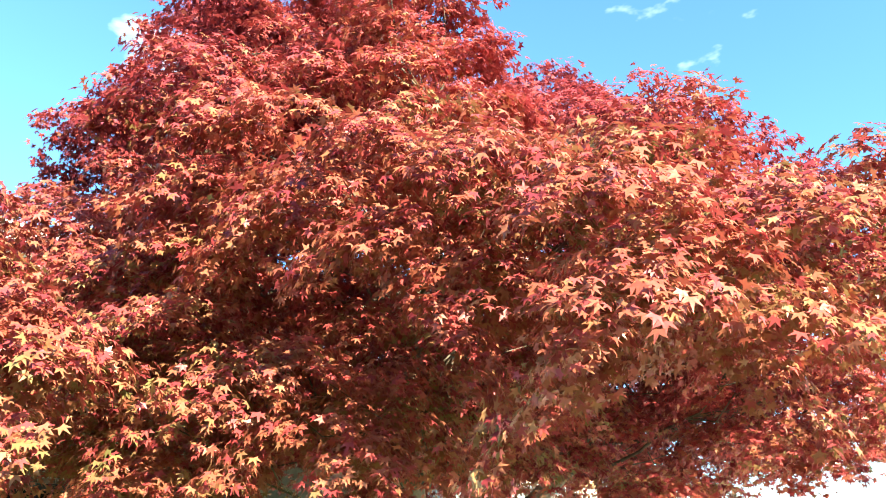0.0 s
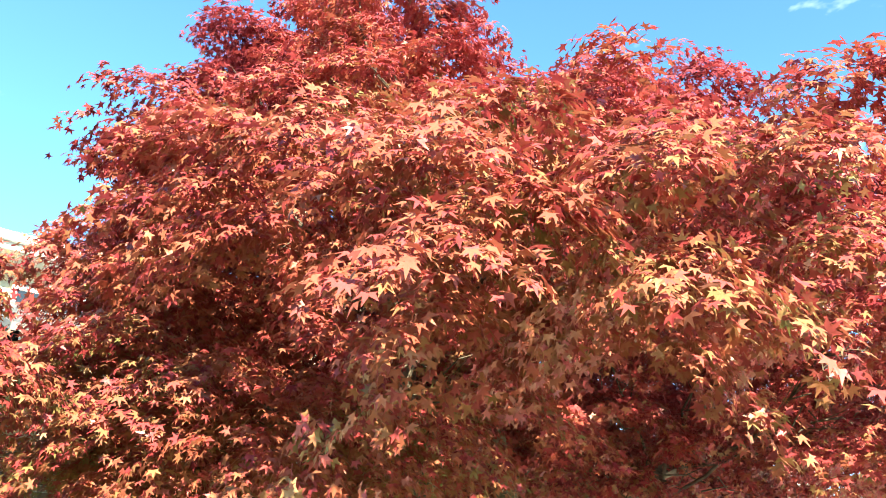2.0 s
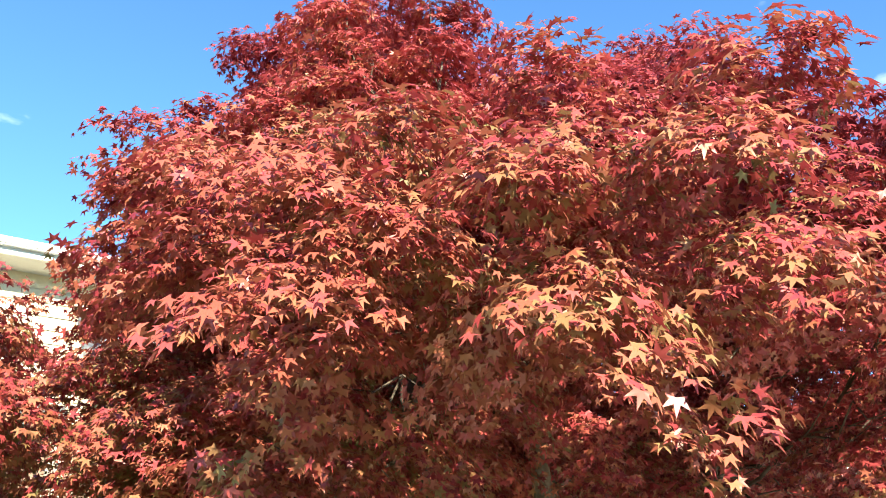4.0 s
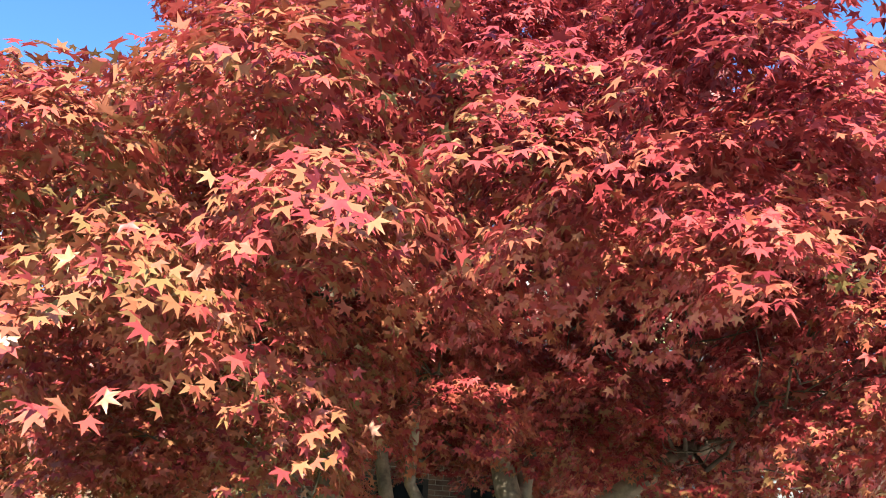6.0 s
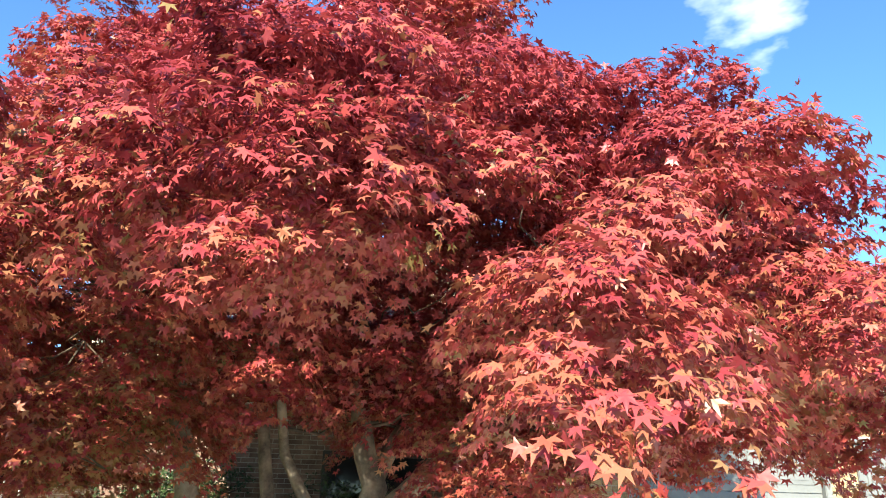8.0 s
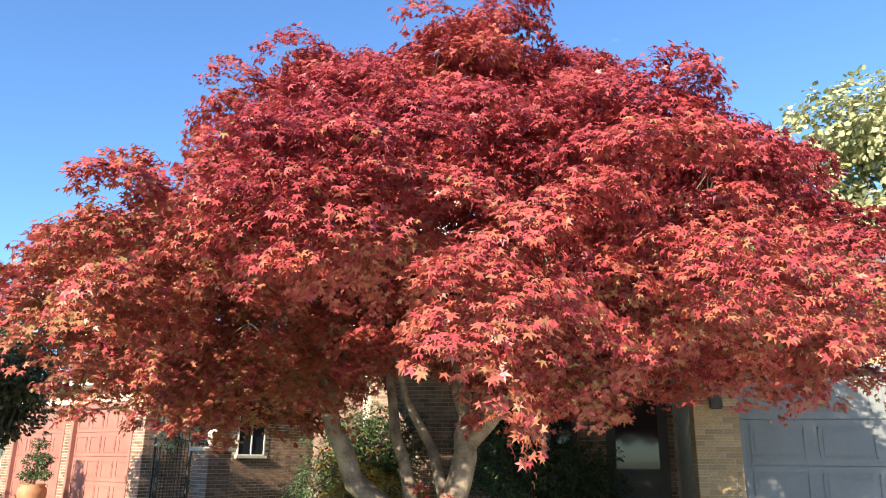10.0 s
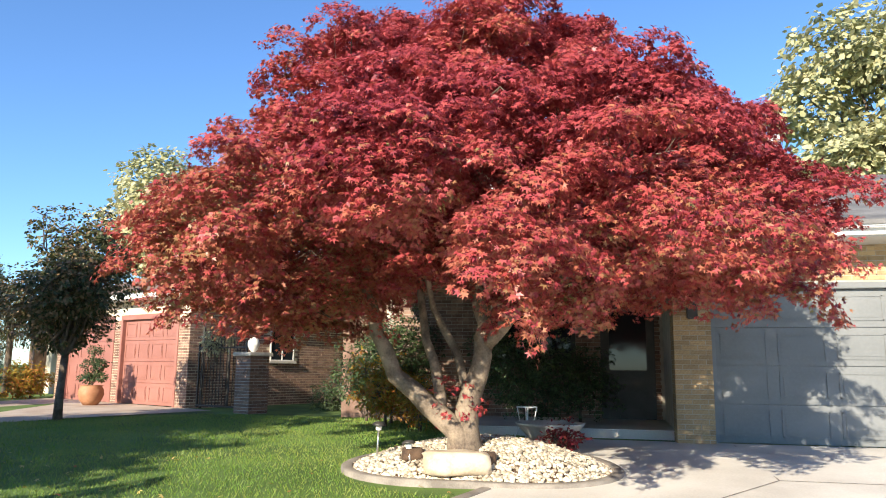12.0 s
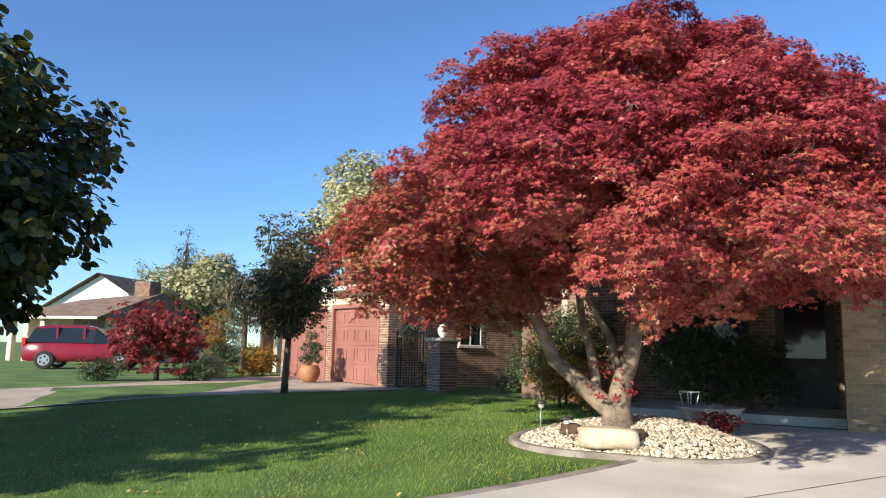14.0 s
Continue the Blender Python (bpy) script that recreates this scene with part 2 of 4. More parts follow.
def fast_mesh(name, verts, tris, material):
    """A mesh from arrays of vertices and triangles."""
    me = bpy.data.meshes.new(name)
    verts, tris = np.asarray(verts, np.float32), np.asarray(tris, np.int32)
    me.vertices.add(len(verts))
    me.vertices.foreach_set("co", verts.ravel())
    me.loops.add(tris.size)
    me.loops.foreach_set("vertex_index", tris.ravel())
    me.polygons.add(len(tris))
    me.polygons.foreach_set("loop_start", np.arange(0, tris.size, 3, dtype=np.int32))
    me.update(calc_edges=True)
    me.materials.append(material)
    return me


def maple_outline():
    """A palmate leaf with five long pointed lobes, base at the origin, middle lobe along +x, width about 1.6."""
    tips = [(-108, 0.62), (-52, 0.94), (0, 1.06), (52, 0.94), (108, 0.62)]
    pts = [(0, 0, 0)]
    for i, (a, r) in enumerate(tips):
        w = radians(a)
        pts.append((r * math.cos(w), r * math.sin(w), -0.16 * r * r))
        if i < 4:
            b = radians((a + tips[i + 1][0]) / 2)
            pts.append((0.40 * math.cos(b) + 0.03, 0.40 * math.sin(b), 0.03))
    tri = [(0, i, i + 1) for i in range(1, len(pts) - 1)]
    return np.array(pts, float), np.array(tri)


def oval_outline(width=0.55):
    v = [(0, 0, 0), (0.35, width / 2, 0.03), (0.35, -width / 2, 0.03), (0.75, width * 0.36, -0.02), (0.75, -width * 0.36, -0.02), (1, 0, -0.1)]
    return np.array(v, float), np.array([(0, 2, 1), (1, 2, 4), (1, 4, 3), (3, 4, 5)])


def leaves(name, outline, at, way, up, size, material):
    """One mesh of many leaves: where each starts, where it points, its upper side and its size."""
    shape, tri = outline
    way = way / np.linalg.norm(way, axis=1, keepdims=True)
    side = np.cross(up, way)
    side /= np.linalg.norm(side, axis=1, keepdims=True) + 1e-9
    nor = np.cross(way, side)
    v = at[:, None] + size[:, None, None] * (shape[None, :, :1] * way[:, None] + shape[None, :, 1:2] * side[:, None] + shape[None, :, 2:] * nor[:, None])
    t = tri[None] + (np.arange(len(at)) * len(shape))[:, None, None]
    return fast_mesh(name, v.reshape(-1, 3), t.reshape(-1, 3), material)


def unit(n, g):
    d = g.normal(size=(n, 3))
    return d / np.linalg.norm(d, axis=1, keepdims=True)


def crown_points(lobes, density, g, shell=0.5, flat=0.75, extra=0):
    """Twig ends in the outer shells of overlapping lobes, and the way out from each."""
    lobes = np.array(lobes, float).reshape(-1, 4)
    ps, ds = [], []
    for i, (x, y, z, r) in enumerate(lobes):
        n = int(density * r * r) + extra
        d = unit(n, g)
        p = np.array([x, y, z]) + d * (r * (shell + (1 - shell) * g.random((n, 1)) ** 0.6)) * np.array([1, 1, flat + 0.25 * (r < 0.5)])
        inner = np.zeros(n, bool)
        for j, (a, b, c, s) in enumerate(lobes):
            if j != i:
                inner |= np.linalg.norm(p - (a, b, c), axis=1) < s * shell * 0.95
        ps.append(p[~inner])
        ds.append(d[~inner])
    return np.concatenate(ps), np.concatenate(ds)


def sprays(points, ways, each, reach, g, droop=0.45):
    """Leaves fanned out round each twig end: starts, directions and upper sides."""
    n = len(points)
    out = ways * np.array([1, 1, 0.25])
    out += g.normal(scale=0.25, size=out.shape)
    out /= np.linalg.norm(out, axis=1, keepdims=True)
    up = np.array([0, 0, 0.75]) + 0.85 * ways + g.normal(scale=0.22, size=(n, 3))
    up /= np.linalg.norm(up, axis=1, keepdims=True)
    side = np.cross(up, out)
    side /= np.linalg.norm(side, axis=1, keepdims=True)
    turn = g.normal(scale=0.85, size=(n, each))
    far = reach * (0.15 + 0.85 * g.random((n, each)))
    fan = np.cos(turn)[..., None] * out[:, None] + np.sin(turn)[..., None] * side[:, None]
    at = points[:, None] + fan * far[..., None] + g.normal(scale=reach * 0.22, size=(n, each, 3)) * np.array([1, 1, 0.6])
    way = fan + np.array([0, 0, -1.0]) * (droop * (0.3 + 1.4 * g.random((n, each, 1)))) + g.normal(scale=0.26, size=(n, each, 3))
    ups = up[:, None] + g.normal(scale=0.42, size=(n, each, 3)) + 0.6 * fan
    return at.reshape(-1, 3), way.reshape(-1, 3), ups.reshape(-1, 3)


def ground_z(y):
    return -0.045 * min(max(2 - y, 0), 14)


def bend(a, b, sag=0.0, n=6, sway=0.08, g=rng):
    """A slightly crooked path from a to b."""
    a, b = np.array(a, float), np.array(b, float)
    t = np.linspace(0, 1, n)[:, None]
    p = a + (b - a) * t + np.array([0, 0, sag]) * np.sin(t * np.pi)
    w = g.normal(scale=sway * np.linalg.norm(b - a) / n, size=(n, 3))
    w[0] = w[-1] = 0
    return p + w


# ---- ground ----
def sheet(name, xs, ys, material, height, label, category):
    s = Shape()
    nx, ny = len(xs), len(ys)
    s.v = [(x, y, height(x, y)) for y in ys for x in xs]
    s.f = [(j * nx + i, j * nx + i + 1, (j + 1) * nx + i + 1, (j + 1) * nx + i) for j in range(ny - 1) for i in range(nx - 1)]
    return tagged(part(name, s, material, smooth=True), label, category, kind="structure")


span = [-600, -200, -80, -40] + [v * 0.5 for v in range(-60, 61)] + [40, 80, 200, 600]
sheet("ground", span, span, GRASS, lambda x, y: ground_z(y) + 0.012 * noise.noise((x * 0.7, y * 0.7, 3)), "mown green lawn with a gentle fall to the street", "lawn")


def lawn_edge(y):
    """The lawn's border with the driveway, as x at a given y."""
    if y > -0.6:
        return 0.4
    return 0.4 - 0.32 * (-0.6 - y) - 0.045 * (-0.6 - y) ** 2


drive = Shape()
ys = [-14 + 0.4 * i for i in range(44)]
for y in ys:
    left = lawn_edge(y) if y < -0.6 else (0.4 if y < 1.2 else 0.4 + 0.12 * (y - 1.2))
    for k in range(9):
        drive.v.append((left + (9.5 - left) * k / 8, y, ground_z(y) + 0.022))
drive.f = [(j * 9 + i, j * 9 + i + 1, (j + 1) * 9 + i + 1, (j + 1) * 9 + i) for j in range(len(ys) - 1) for i in range(8)]
tagged(part("driveway", drive, CONCRETE), "pale broom-finished concrete driveway in front of the garage", "driveway", kind="structure")
joints = Shape()
for a, b in (((1.3, -2.3), (3.1, 0.25)), ((3.1, 0.25), (9.0, 0.25)), ((3.1, 0.25), (3.1, 2.9))):
    d = Vector((b[0] - a[0], b[1] - a[1], 0)).normalized() * 0.008
    joints.add([(p[0] + s * d.y, p[1] - s * d.x, ground_z(p[1]) + 0.026) for p, s in ((a, 1), (b, 1), (b, -1), (a, -1))], [(0, 1, 2, 3)])
tagged(part("driveway_joint", joints, KERB), "dark control joints in the concrete driveway", "joint", kind="structure")


def ribbon(name, path, width, height, material, label, category):
    """A low kerb along a path of (x, y)."""
    s = Shape()
    n = len(path)
    for i, (x, y) in enumerate(path):
        a, b = path[max(i - 1, 0)], path[min(i + 1, n - 1)]
        d = Vector((b[0] - a[0], b[1] - a[1], 0)).normalized()
        o = Vector((-d.y, d.x, 0)) * width / 2
        z = ground_z(y)
        for q, h in ((o, -0.03), (o, height * 0.8), (o * 0.7, height), (-o * 0.7, height), (-o, height * 0.8), (-o, -0.03)):
            s.v.append((x + q.x, y + q.y, z + h))
    s.f = [(i * 6 + k, i * 6 + k + 1, i * 6 + k + 7, i * 6 + k + 6) for i in range(n - 1) for k in range(5)]
    return tagged(part(name, s, material, smooth=True), label, category, kind="structure")


def bed_rim(a):
    """The outline of the stone bed round the maple, by angle."""
    c, s = math.cos(a), math.sin(a)
    r = 1.28 + 0.16 * math.cos(2 * a) + (0.2 * max(0, s) ** 2) - 0.08 * math.sin(3 * a)
    return 0.1 + r * c, 0.42 + r * s


rim = [bed_rim(2 * math.pi * i / 72) for i in range(73)]
ribbon("bed_edging", rim, 0.13, 0.06, KERB, "grey concrete edging round the stone bed", "edging")
ribbon("lawn_edging", [(lawn_edge(-0.75 - 0.3 * i) - 0.02, -0.75 - 0.3 * i) for i in range(38)], 0.12, 0.035, KERB, "dark worn edging strip between lawn and driveway", "edging")


def bed_height(x, y):
    a = math.atan2(y - 0.42, x - 0.1)
    rx, ry = bed_rim(a)
    q = min(1.0, math.hypot(x - 0.1, y - 0.42) / math.hypot(rx - 0.1, ry - 0.42))
    return ground_z(y) + 0.03 + 0.30 * (1 - q * q)


mound = Shape()
for j in range(10):
    for i in range(48):
        rx, ry = bed_rim(2 * math.pi * i / 48)
        x, y = 0.1 + (rx - 0.1) * j / 9, 0.42 + (ry - 0.42) * j / 9
        mound.v.append((x, y, bed_height(x, y) - 0.03))
mound.f = [(j * 48 + i, j * 48 + (i + 1) % 48, (j + 1) * 48 + (i + 1) % 48, (j + 1) * 48 + i) for j in range(9) for i in range(48)]
tagged(part("planting_bed", mound, MULCH, smooth=True), "low mound of dark soil under the stones", "bed", kind="structure")


def stones(name, count, place, size, material, label, category, seed):
    """Loose rounded stones, one mesh."""
    g = np.random.default_rng(seed)
    bm = bmesh.new()
    bmesh.ops.create_icosphere(bm, subdivisions=1, radius=1)
    base = np.array([v.co[:] for v in bm.verts])
    bm.verts.index_update()
    tri = np.array([[v.index for v in f.verts] for f in bm.faces])
    bm.free()
    vs, ts = [], []
    for k in range(count):
        x, y, z = place(g)
        s = size * (0.55 + 0.9 * g.random() ** 1.5)
        sc = s * np.array([1, 0.75 + 0.3 * g.random(), 0.5 + 0.25 * g.random()])
        m = np.array(Euler((g.normal() * 0.4, g.normal() * 0.4, g.random() * 6.3)).to_matrix())
        b = base * (1 + 0.12 * g.normal(size=(len(base), 1)))
        vs.append((b * sc) @ m.T + (x, y, z + sc[2] * 0.6))
        ts.append(tri + k * len(base))
    me = fast_mesh(name, np.concatenate(vs), np.concatenate(ts), material)
    me.polygons.foreach_set("use_smooth", [True] * len(me.polygons))
    return tagged(new(name, me), label, category, kind="stuff")


def in_bed(g):
    a, q = g.random() * 2 * math.pi, math.sqrt(g.random()) * 0.97
    rx, ry = bed_rim(a)
    x, y = 0.1 + (rx - 0.1) * q, 0.42 + (ry - 0.42) * q
    return x, y, bed_height(x, y) - 0.03


stones("bed_stones", 7600, in_bed, 0.026, PEBBLE, "pale tan river stones covering the bed round the maple", "stones", 3)


def rock(name, at, size, label, material=BOULDER, seed=1, turn=0):
    g = np.random.default_rng(seed)
    bm = bmesh.new()
    bmesh.ops.create_icosphere(bm, subdivisions=3, radius=1)
    for v in bm.verts:
        c = v.co.copy()
        k = 1 + 0.16 * noise.noise(c * 1.6 + Vector((seed, 0, 0))) + 0.06 * noise.noise(c * 5)
        c = Vector((max(-0.82, min(0.82, c.x)), max(-0.8, min(0.8, c.y)), max(-0.6, min(0.68, c.z)))) * k
        v.co = Vector((c.x * size[0], c.y * size[1], c.z * size[2]))
    me = bpy.data.meshes.new(name)
    bm.to_mesh(me)
    bm.free()
    me.materials.append(material)
    me.polygons.foreach_set("use_smooth", [True] * len(me.polygons))
    ob = new(name, me)
    ob.matrix_basis = pose(*at, 0, 0, turn)
    return tagged(ob, label, "rock")


rock("boulder", (-0.02, -0.42, bed_height(-0.02, -0.42) + 0.05), (0.4, 0.24, 0.17), "large pale tan boulder among the bed stones", turn=12)
rock("dark_rock", (-0.52, -0.22, bed_height(-0.52, -0.22) + 0.03), (0.13, 0.1, 0.1), "small dark brown rock in the stone bed", MULCH, 5, 30)
rock("dark_rock", (0.28, -0.3, bed_height(0.28, -0.3) + 0.03), (0.1, 0.09, 0.1), "small dark rock beside the pale boulder", MULCH, 8, 70)

paving = Shape()
corners = [(-7.2, 7.4), (-8.2, 4.6), (-9.2, 1.6), (-10.2, -1.4), (-12.0, -8), (-19, -8), (-14.6, -0.5), (-13.2, 2.6), (-14.2, 7.0), (-14.6, 11.6), (-12.8, 10.3)]
paving.add([(x, y, ground_z(y) + 0.02) for x, y in corners], [tuple(range(len(corners)))])
tagged(part("neighbour_driveway", paving, PAVER), "buff paved driveway of the neighbouring house", "driveway", kind="structure")
street = Shape()
street.add([(x, y, -0.63 + 0.02) for x, y in ((-80, -14), (80, -14), (80, -22), (-80, -22))], [(3, 2, 1, 0)])
tagged(part("street", street, KERB), "grey asphalt street beyond the lawn", "road", kind="structure")


# ---- the red maple ----
SKIRT_LOBES = [
    (-3.3, 1.3, 1.7, 0.26), (-2.8, 1.5, 1.7, 0.26), (0.8, -0.6, 1.9, 0.46), (-1.8, 0.5, 1.9, 0.45),
    (-2.3, 2, 1.9, 0.36), (1.9, -2.4, 1.9, 0.36), (2.4, -2.1, 1.9, 0.36), (-2, 1.3, 1.9, 0.45),
    (-1.3, -0.6, 1.9, 0.45), (-2, -0.6, 1.9, 0.39), (1.1, -0.8, 1.9, 0.46), (-3.6, -0, 1.9, 0.28),
    (-3.3, 0.7, 1.9, 0.28), (-2.3, 0.5, 1.9, 0.46), (-3.3, -0, 1.9, 0.28), (0.8, -2.9, 1.9, 0.28),
    (1.1, -2.4, 2.2, 0.53), (2.6, -1.6, 2.2, 0.46), (-2.3, 1, 2.2, 0.54), (-1.5, -0.8, 2.2, 0.54),
    (-2.3, -0, 2.2, 0.54), (0.6, 0.2, 2.2, 0.53), (0.8, 1.8, 2.2, 0.53), (1.1, 0.5, 2.2, 0.53),
]
LOW_LOBES = [
    (1.3, -1.6, 2.2, 0.53), (-2.3, -1.9, 2.2, 0.39), (2.6, 0.2, 2.2, 0.45), (0.8, 1, 2.2, 0.53),
    (1.6, -0.3, 2.2, 0.45), (2.9, -1.3, 2.2, 0.46), (-1.3, 0.2, 2.2, 0.36), (2.4, -0.6, 2.2, 0.46),
    (-3.6, 0.5, 2.2, 0.28), (-3.6, 1, 2.2, 0.28), (-1.8, -2.4, 2.2, 0.36), (-1.5, 0.7, 2.2, 0.36),
    (0.3, 1.8, 2.2, 0.36), (0.8, -1.6, 2.2, 0.36), (1.6, 1.5, 2.2, 0.26), (1.9, -1.9, 2.2, 0.46),
    (3.2, -0, 2.2, 0.45), (-2.3, -1.3, 2.4, 0.53), (0.3, 2.6, 2.4, 0.53), (3.2, -0.6, 2.4, 0.53),
    (-1.5, -2.1, 2.4, 0.45), (0.3, 1.3, 2.4, 0.53), (-0.5, -0.6, 2.4, 0.46), (3.2, 0.7, 2.4, 0.53),
]
MIDDLE_LOBES = [
    (-1.3, -2.6, 2.4, 0.36), (1.9, 1, 2.4, 0.46), (0.3, -2.6, 2.4, 0.36), (2.1, -1.3, 2.4, 0.55),
    (-2, -2.1, 2.4, 0.36), (0.8, 2.3, 2.4, 0.53), (2.6, 1.5, 2.4, 0.46), (1.9, 0.2, 2.4, 0.46),
    (-3.3, 1.3, 2.4, 0.26), (-0.7, -0, 2.4, 0.45), (2.9, -0.8, 2.4, 0.53), (3.4, 0.2, 2.6, 0.53),
    (-2, 2, 2.6, 0.54), (0.3, -2.1, 2.6, 0.53), (-0.2, -2.6, 2.6, 0.45), (1.3, 2.3, 2.6, 0.54),
    (1.6, -2.1, 2.6, 0.53), (2.1, 1.8, 2.6, 0.55), (2.9, 1.3, 2.6, 0.54), (-1.3, 1.5, 2.6, 0.46),
    (0.6, -1.1, 2.6, 0.53), (-0.7, 0.7, 2.6, 0.45), (0, 2, 2.6, 0.45), (-0.2, 0.2, 2.6, 0.46),
]
UPPER_LOBES = [
    (0.3, -0.6, 2.6, 0.53), (0.8, -1.9, 2.6, 0.55), (-0.7, -2.4, 2.6, 0.36), (-2.3, 1.8, 2.6, 0.53),
    (1.9, 2, 2.6, 0.53), (-3.6, 0.7, 2.6, 0.28), (0, 2.6, 2.6, 0.53), (-1.3, -1.6, 2.8, 0.53),
    (-2.3, -0.8, 2.8, 0.53), (-1.3, 2.3, 2.8, 0.46), (-0.7, -2.1, 2.8, 0.36), (1.9, -1.6, 2.8, 0.54),
    (-2.3, 0.5, 2.8, 0.54), (-0.2, -2.1, 2.8, 0.53), (-0.5, -1.3, 2.8, 0.46), (-0.5, 1.5, 2.8, 0.46),
    (-0.7, 2, 2.8, 0.36), (2.9, 1.5, 2.8, 0.39), (2.4, -0.8, 3, 0.53), (-2.3, 1.3, 3, 0.53),
    (-2.3, -0.3, 3, 0.54), (-1.8, -1.1, 3, 0.36), (2.6, -0.3, 3, 0.53), (0.6, 2.6, 3, 0.39),
]
HIGH_LOBES = [
    (-0.5, 2.6, 3.3, 0.54), (-2, 2, 3.3, 0.53), (2.6, 0.2, 3.3, 0.53), (2.9, 1, 3.3, 0.53),
    (0.3, -2.1, 3.3, 0.36), (1.1, -1.6, 3.3, 0.36), (2.1, -1.3, 3.3, 0.36), (3.2, 0.7, 3.3, 0.36),
    (-1.5, 2.3, 3.3, 0.54), (-0.7, -1.6, 3.3, 0.45), (1.3, 2.3, 3.3, 0.54), (2.6, 1.5, 3.5, 0.54),
    (-2.3, 0.2, 3.5, 0.54), (0.6, -1.6, 3.5, 0.55), (0.3, 2.6, 3.5, 0.54), (-0.2, -1.6, 3.5, 0.53),
    (1.6, -1.1, 3.5, 0.45), (2.1, 2, 3.5, 0.39), (-0.5, -1.1, 3.5, 0.53), (-1.3, -0.8, 3.5, 0.36),
    (-1.5, -0.6, 3.7, 0.53), (1.3, 2.3, 3.7, 0.54), (2.1, -0.3, 3.7, 0.45), (1.1, -0.8, 3.7, 0.45),
]
SHOULDER_LOBES = [
    (-2, -0.3, 3.7, 0.36), (-2, 1, 3.9, 0.53), (-0.7, -0.3, 3.9, 0.53), (2.1, 0.7, 3.9, 0.53),
    (-1.5, 2.3, 3.9, 0.54), (-2, 1.5, 3.9, 0.53), (2.4, 1.3, 3.9, 0.53), (3.2, 1.3, 3.9, 0.28),
    (0, -0.6, 3.9, 0.53), (1.9, 2, 3.9, 0.54), (0.3, -1.1, 4.1, 0.53), (-0.5, 2.6, 4.1, 0.54),
    (0.3, 2.6, 4.1, 0.54), (0.6, -0.6, 4.1, 0.53), (1.3, -0.3, 4.1, 0.36), (-1, 2.3, 4.1, 0.54),
    (2.1, 1.8, 4.4, 0.53), (-1.8, 2, 4.4, 0.53), (-1.5, -0, 4.4, 0.45), (1.3, 0.2, 4.4, 0.45),
    (-2, 0.5, 4.4, 0.36), (1.3, 2.3, 4.4, 0.54), (1.6, 1.3, 4.4, 0.53), (0.6, -0, 4.4, 0.53),
]
TOP_LOBES = [
    (-0.7, -0, 4.4, 0.36), (0, 0.2, 4.6, 0.53), (-0.5, 0.5, 4.6, 0.53), (0.6, 2.6, 4.6, 0.39),
    (-1.8, 0.7, 4.6, 0.45), (-1.8, 2.3, 4.6, 0.39), (1.3, 0.5, 4.6, 0.45), (-1.3, 0.5, 4.8, 0.53),
    (1.1, 1, 4.8, 0.53), (1.6, 2.3, 4.8, 0.39), (-1.3, 2.3, 5, 0.53), (-1.5, 1.3, 5, 0.53),
    (1.1, 1.5, 5, 0.53), (0.3, 0.5, 5, 0.36), (1.1, 2.3, 5.2, 0.54), (-0.5, 2.6, 5.2, 0.54),
    (0.3, 2.6, 5.2, 0.54), (0, 1.3, 5.2, 0.53), (-1, 1, 5.2, 0.55), (0.6, 1.8, 5.2, 0.36),
    (-1.3, 1.8, 5.5, 0.45), (0, 2, 5.5, 0.46), (-0.5, 1.5, 5.5, 0.46), (-1, 2.3, 5.5, 0.46),
]
maple = thing("japanese_maple", "multi-stemmed Japanese maple with dense crimson and orange autumn leaves", "tree")
ROOT = (0.0, 0.05, 0.1)


def view(side, deep, z):
    """A place near the maple by its distance to the side, in depth and in height."""
    return (0.966 * side - 0.259 * deep, 0.259 * side + 0.966 * deep, z)


stems = [
    ([ROOT, view(-0.1, 0, 0.36), view(-0.39, 0.05, 0.6), view(-0.74, 0.1, 0.95), view(-0.97, 0.15, 1.4), view(-1.09, 0.1, 1.95), view(-1.2, 0, 2.6), view(-1.3, -0.1, 3.3)], 0.15, 0.035),
    ([ROOT, view(0.0, 0.02, 0.4), view(0.06, 0.05, 0.75), view(0.18, 0.05, 1.15), view(0.2, 0.1, 1.5), view(0.12, 0.2, 1.9), view(0.1, 0.3, 2.6), view(0.2, 0.4, 3.6), view(0.25, 0.4, 4.6)], 0.16, 0.03),
    ([view(0.19, 0.06, 1.25), view(0.38, -0.1, 1.45), view(0.58, -0.35, 1.68), view(0.95, -0.6, 1.95), view(1.38, -0.9, 2.18), view(1.75, -1.0, 2.35), view(2.1, -1.1, 2.5)], 0.085, 0.03),
    ([view(-0.25, 0.08, 0.52), view(-0.3, 0.3, 0.9), view(-0.42, 0.5, 1.3), view(-0.5, 0.7, 2.0), view(-0.6, 0.9, 2.9), view(-0.6, 1.0, 3.8)], 0.075, 0.025),
    ([view(0.05, 0.05, 0.7), view(-0.1, 0.35, 1.2), view(-0.35, 0.5, 1.7), view(-0.5, 0.2, 2.3), view(-0.6, -0.4, 3.0)], 0.06, 0.02),
    ([view(0.2, 0.1, 1.5), view(0.55, 0.5, 2.0), view(1.0, 0.9, 2.7), view(1.4, 1.2, 3.4)], 0.07, 0.025),
]
ends = []
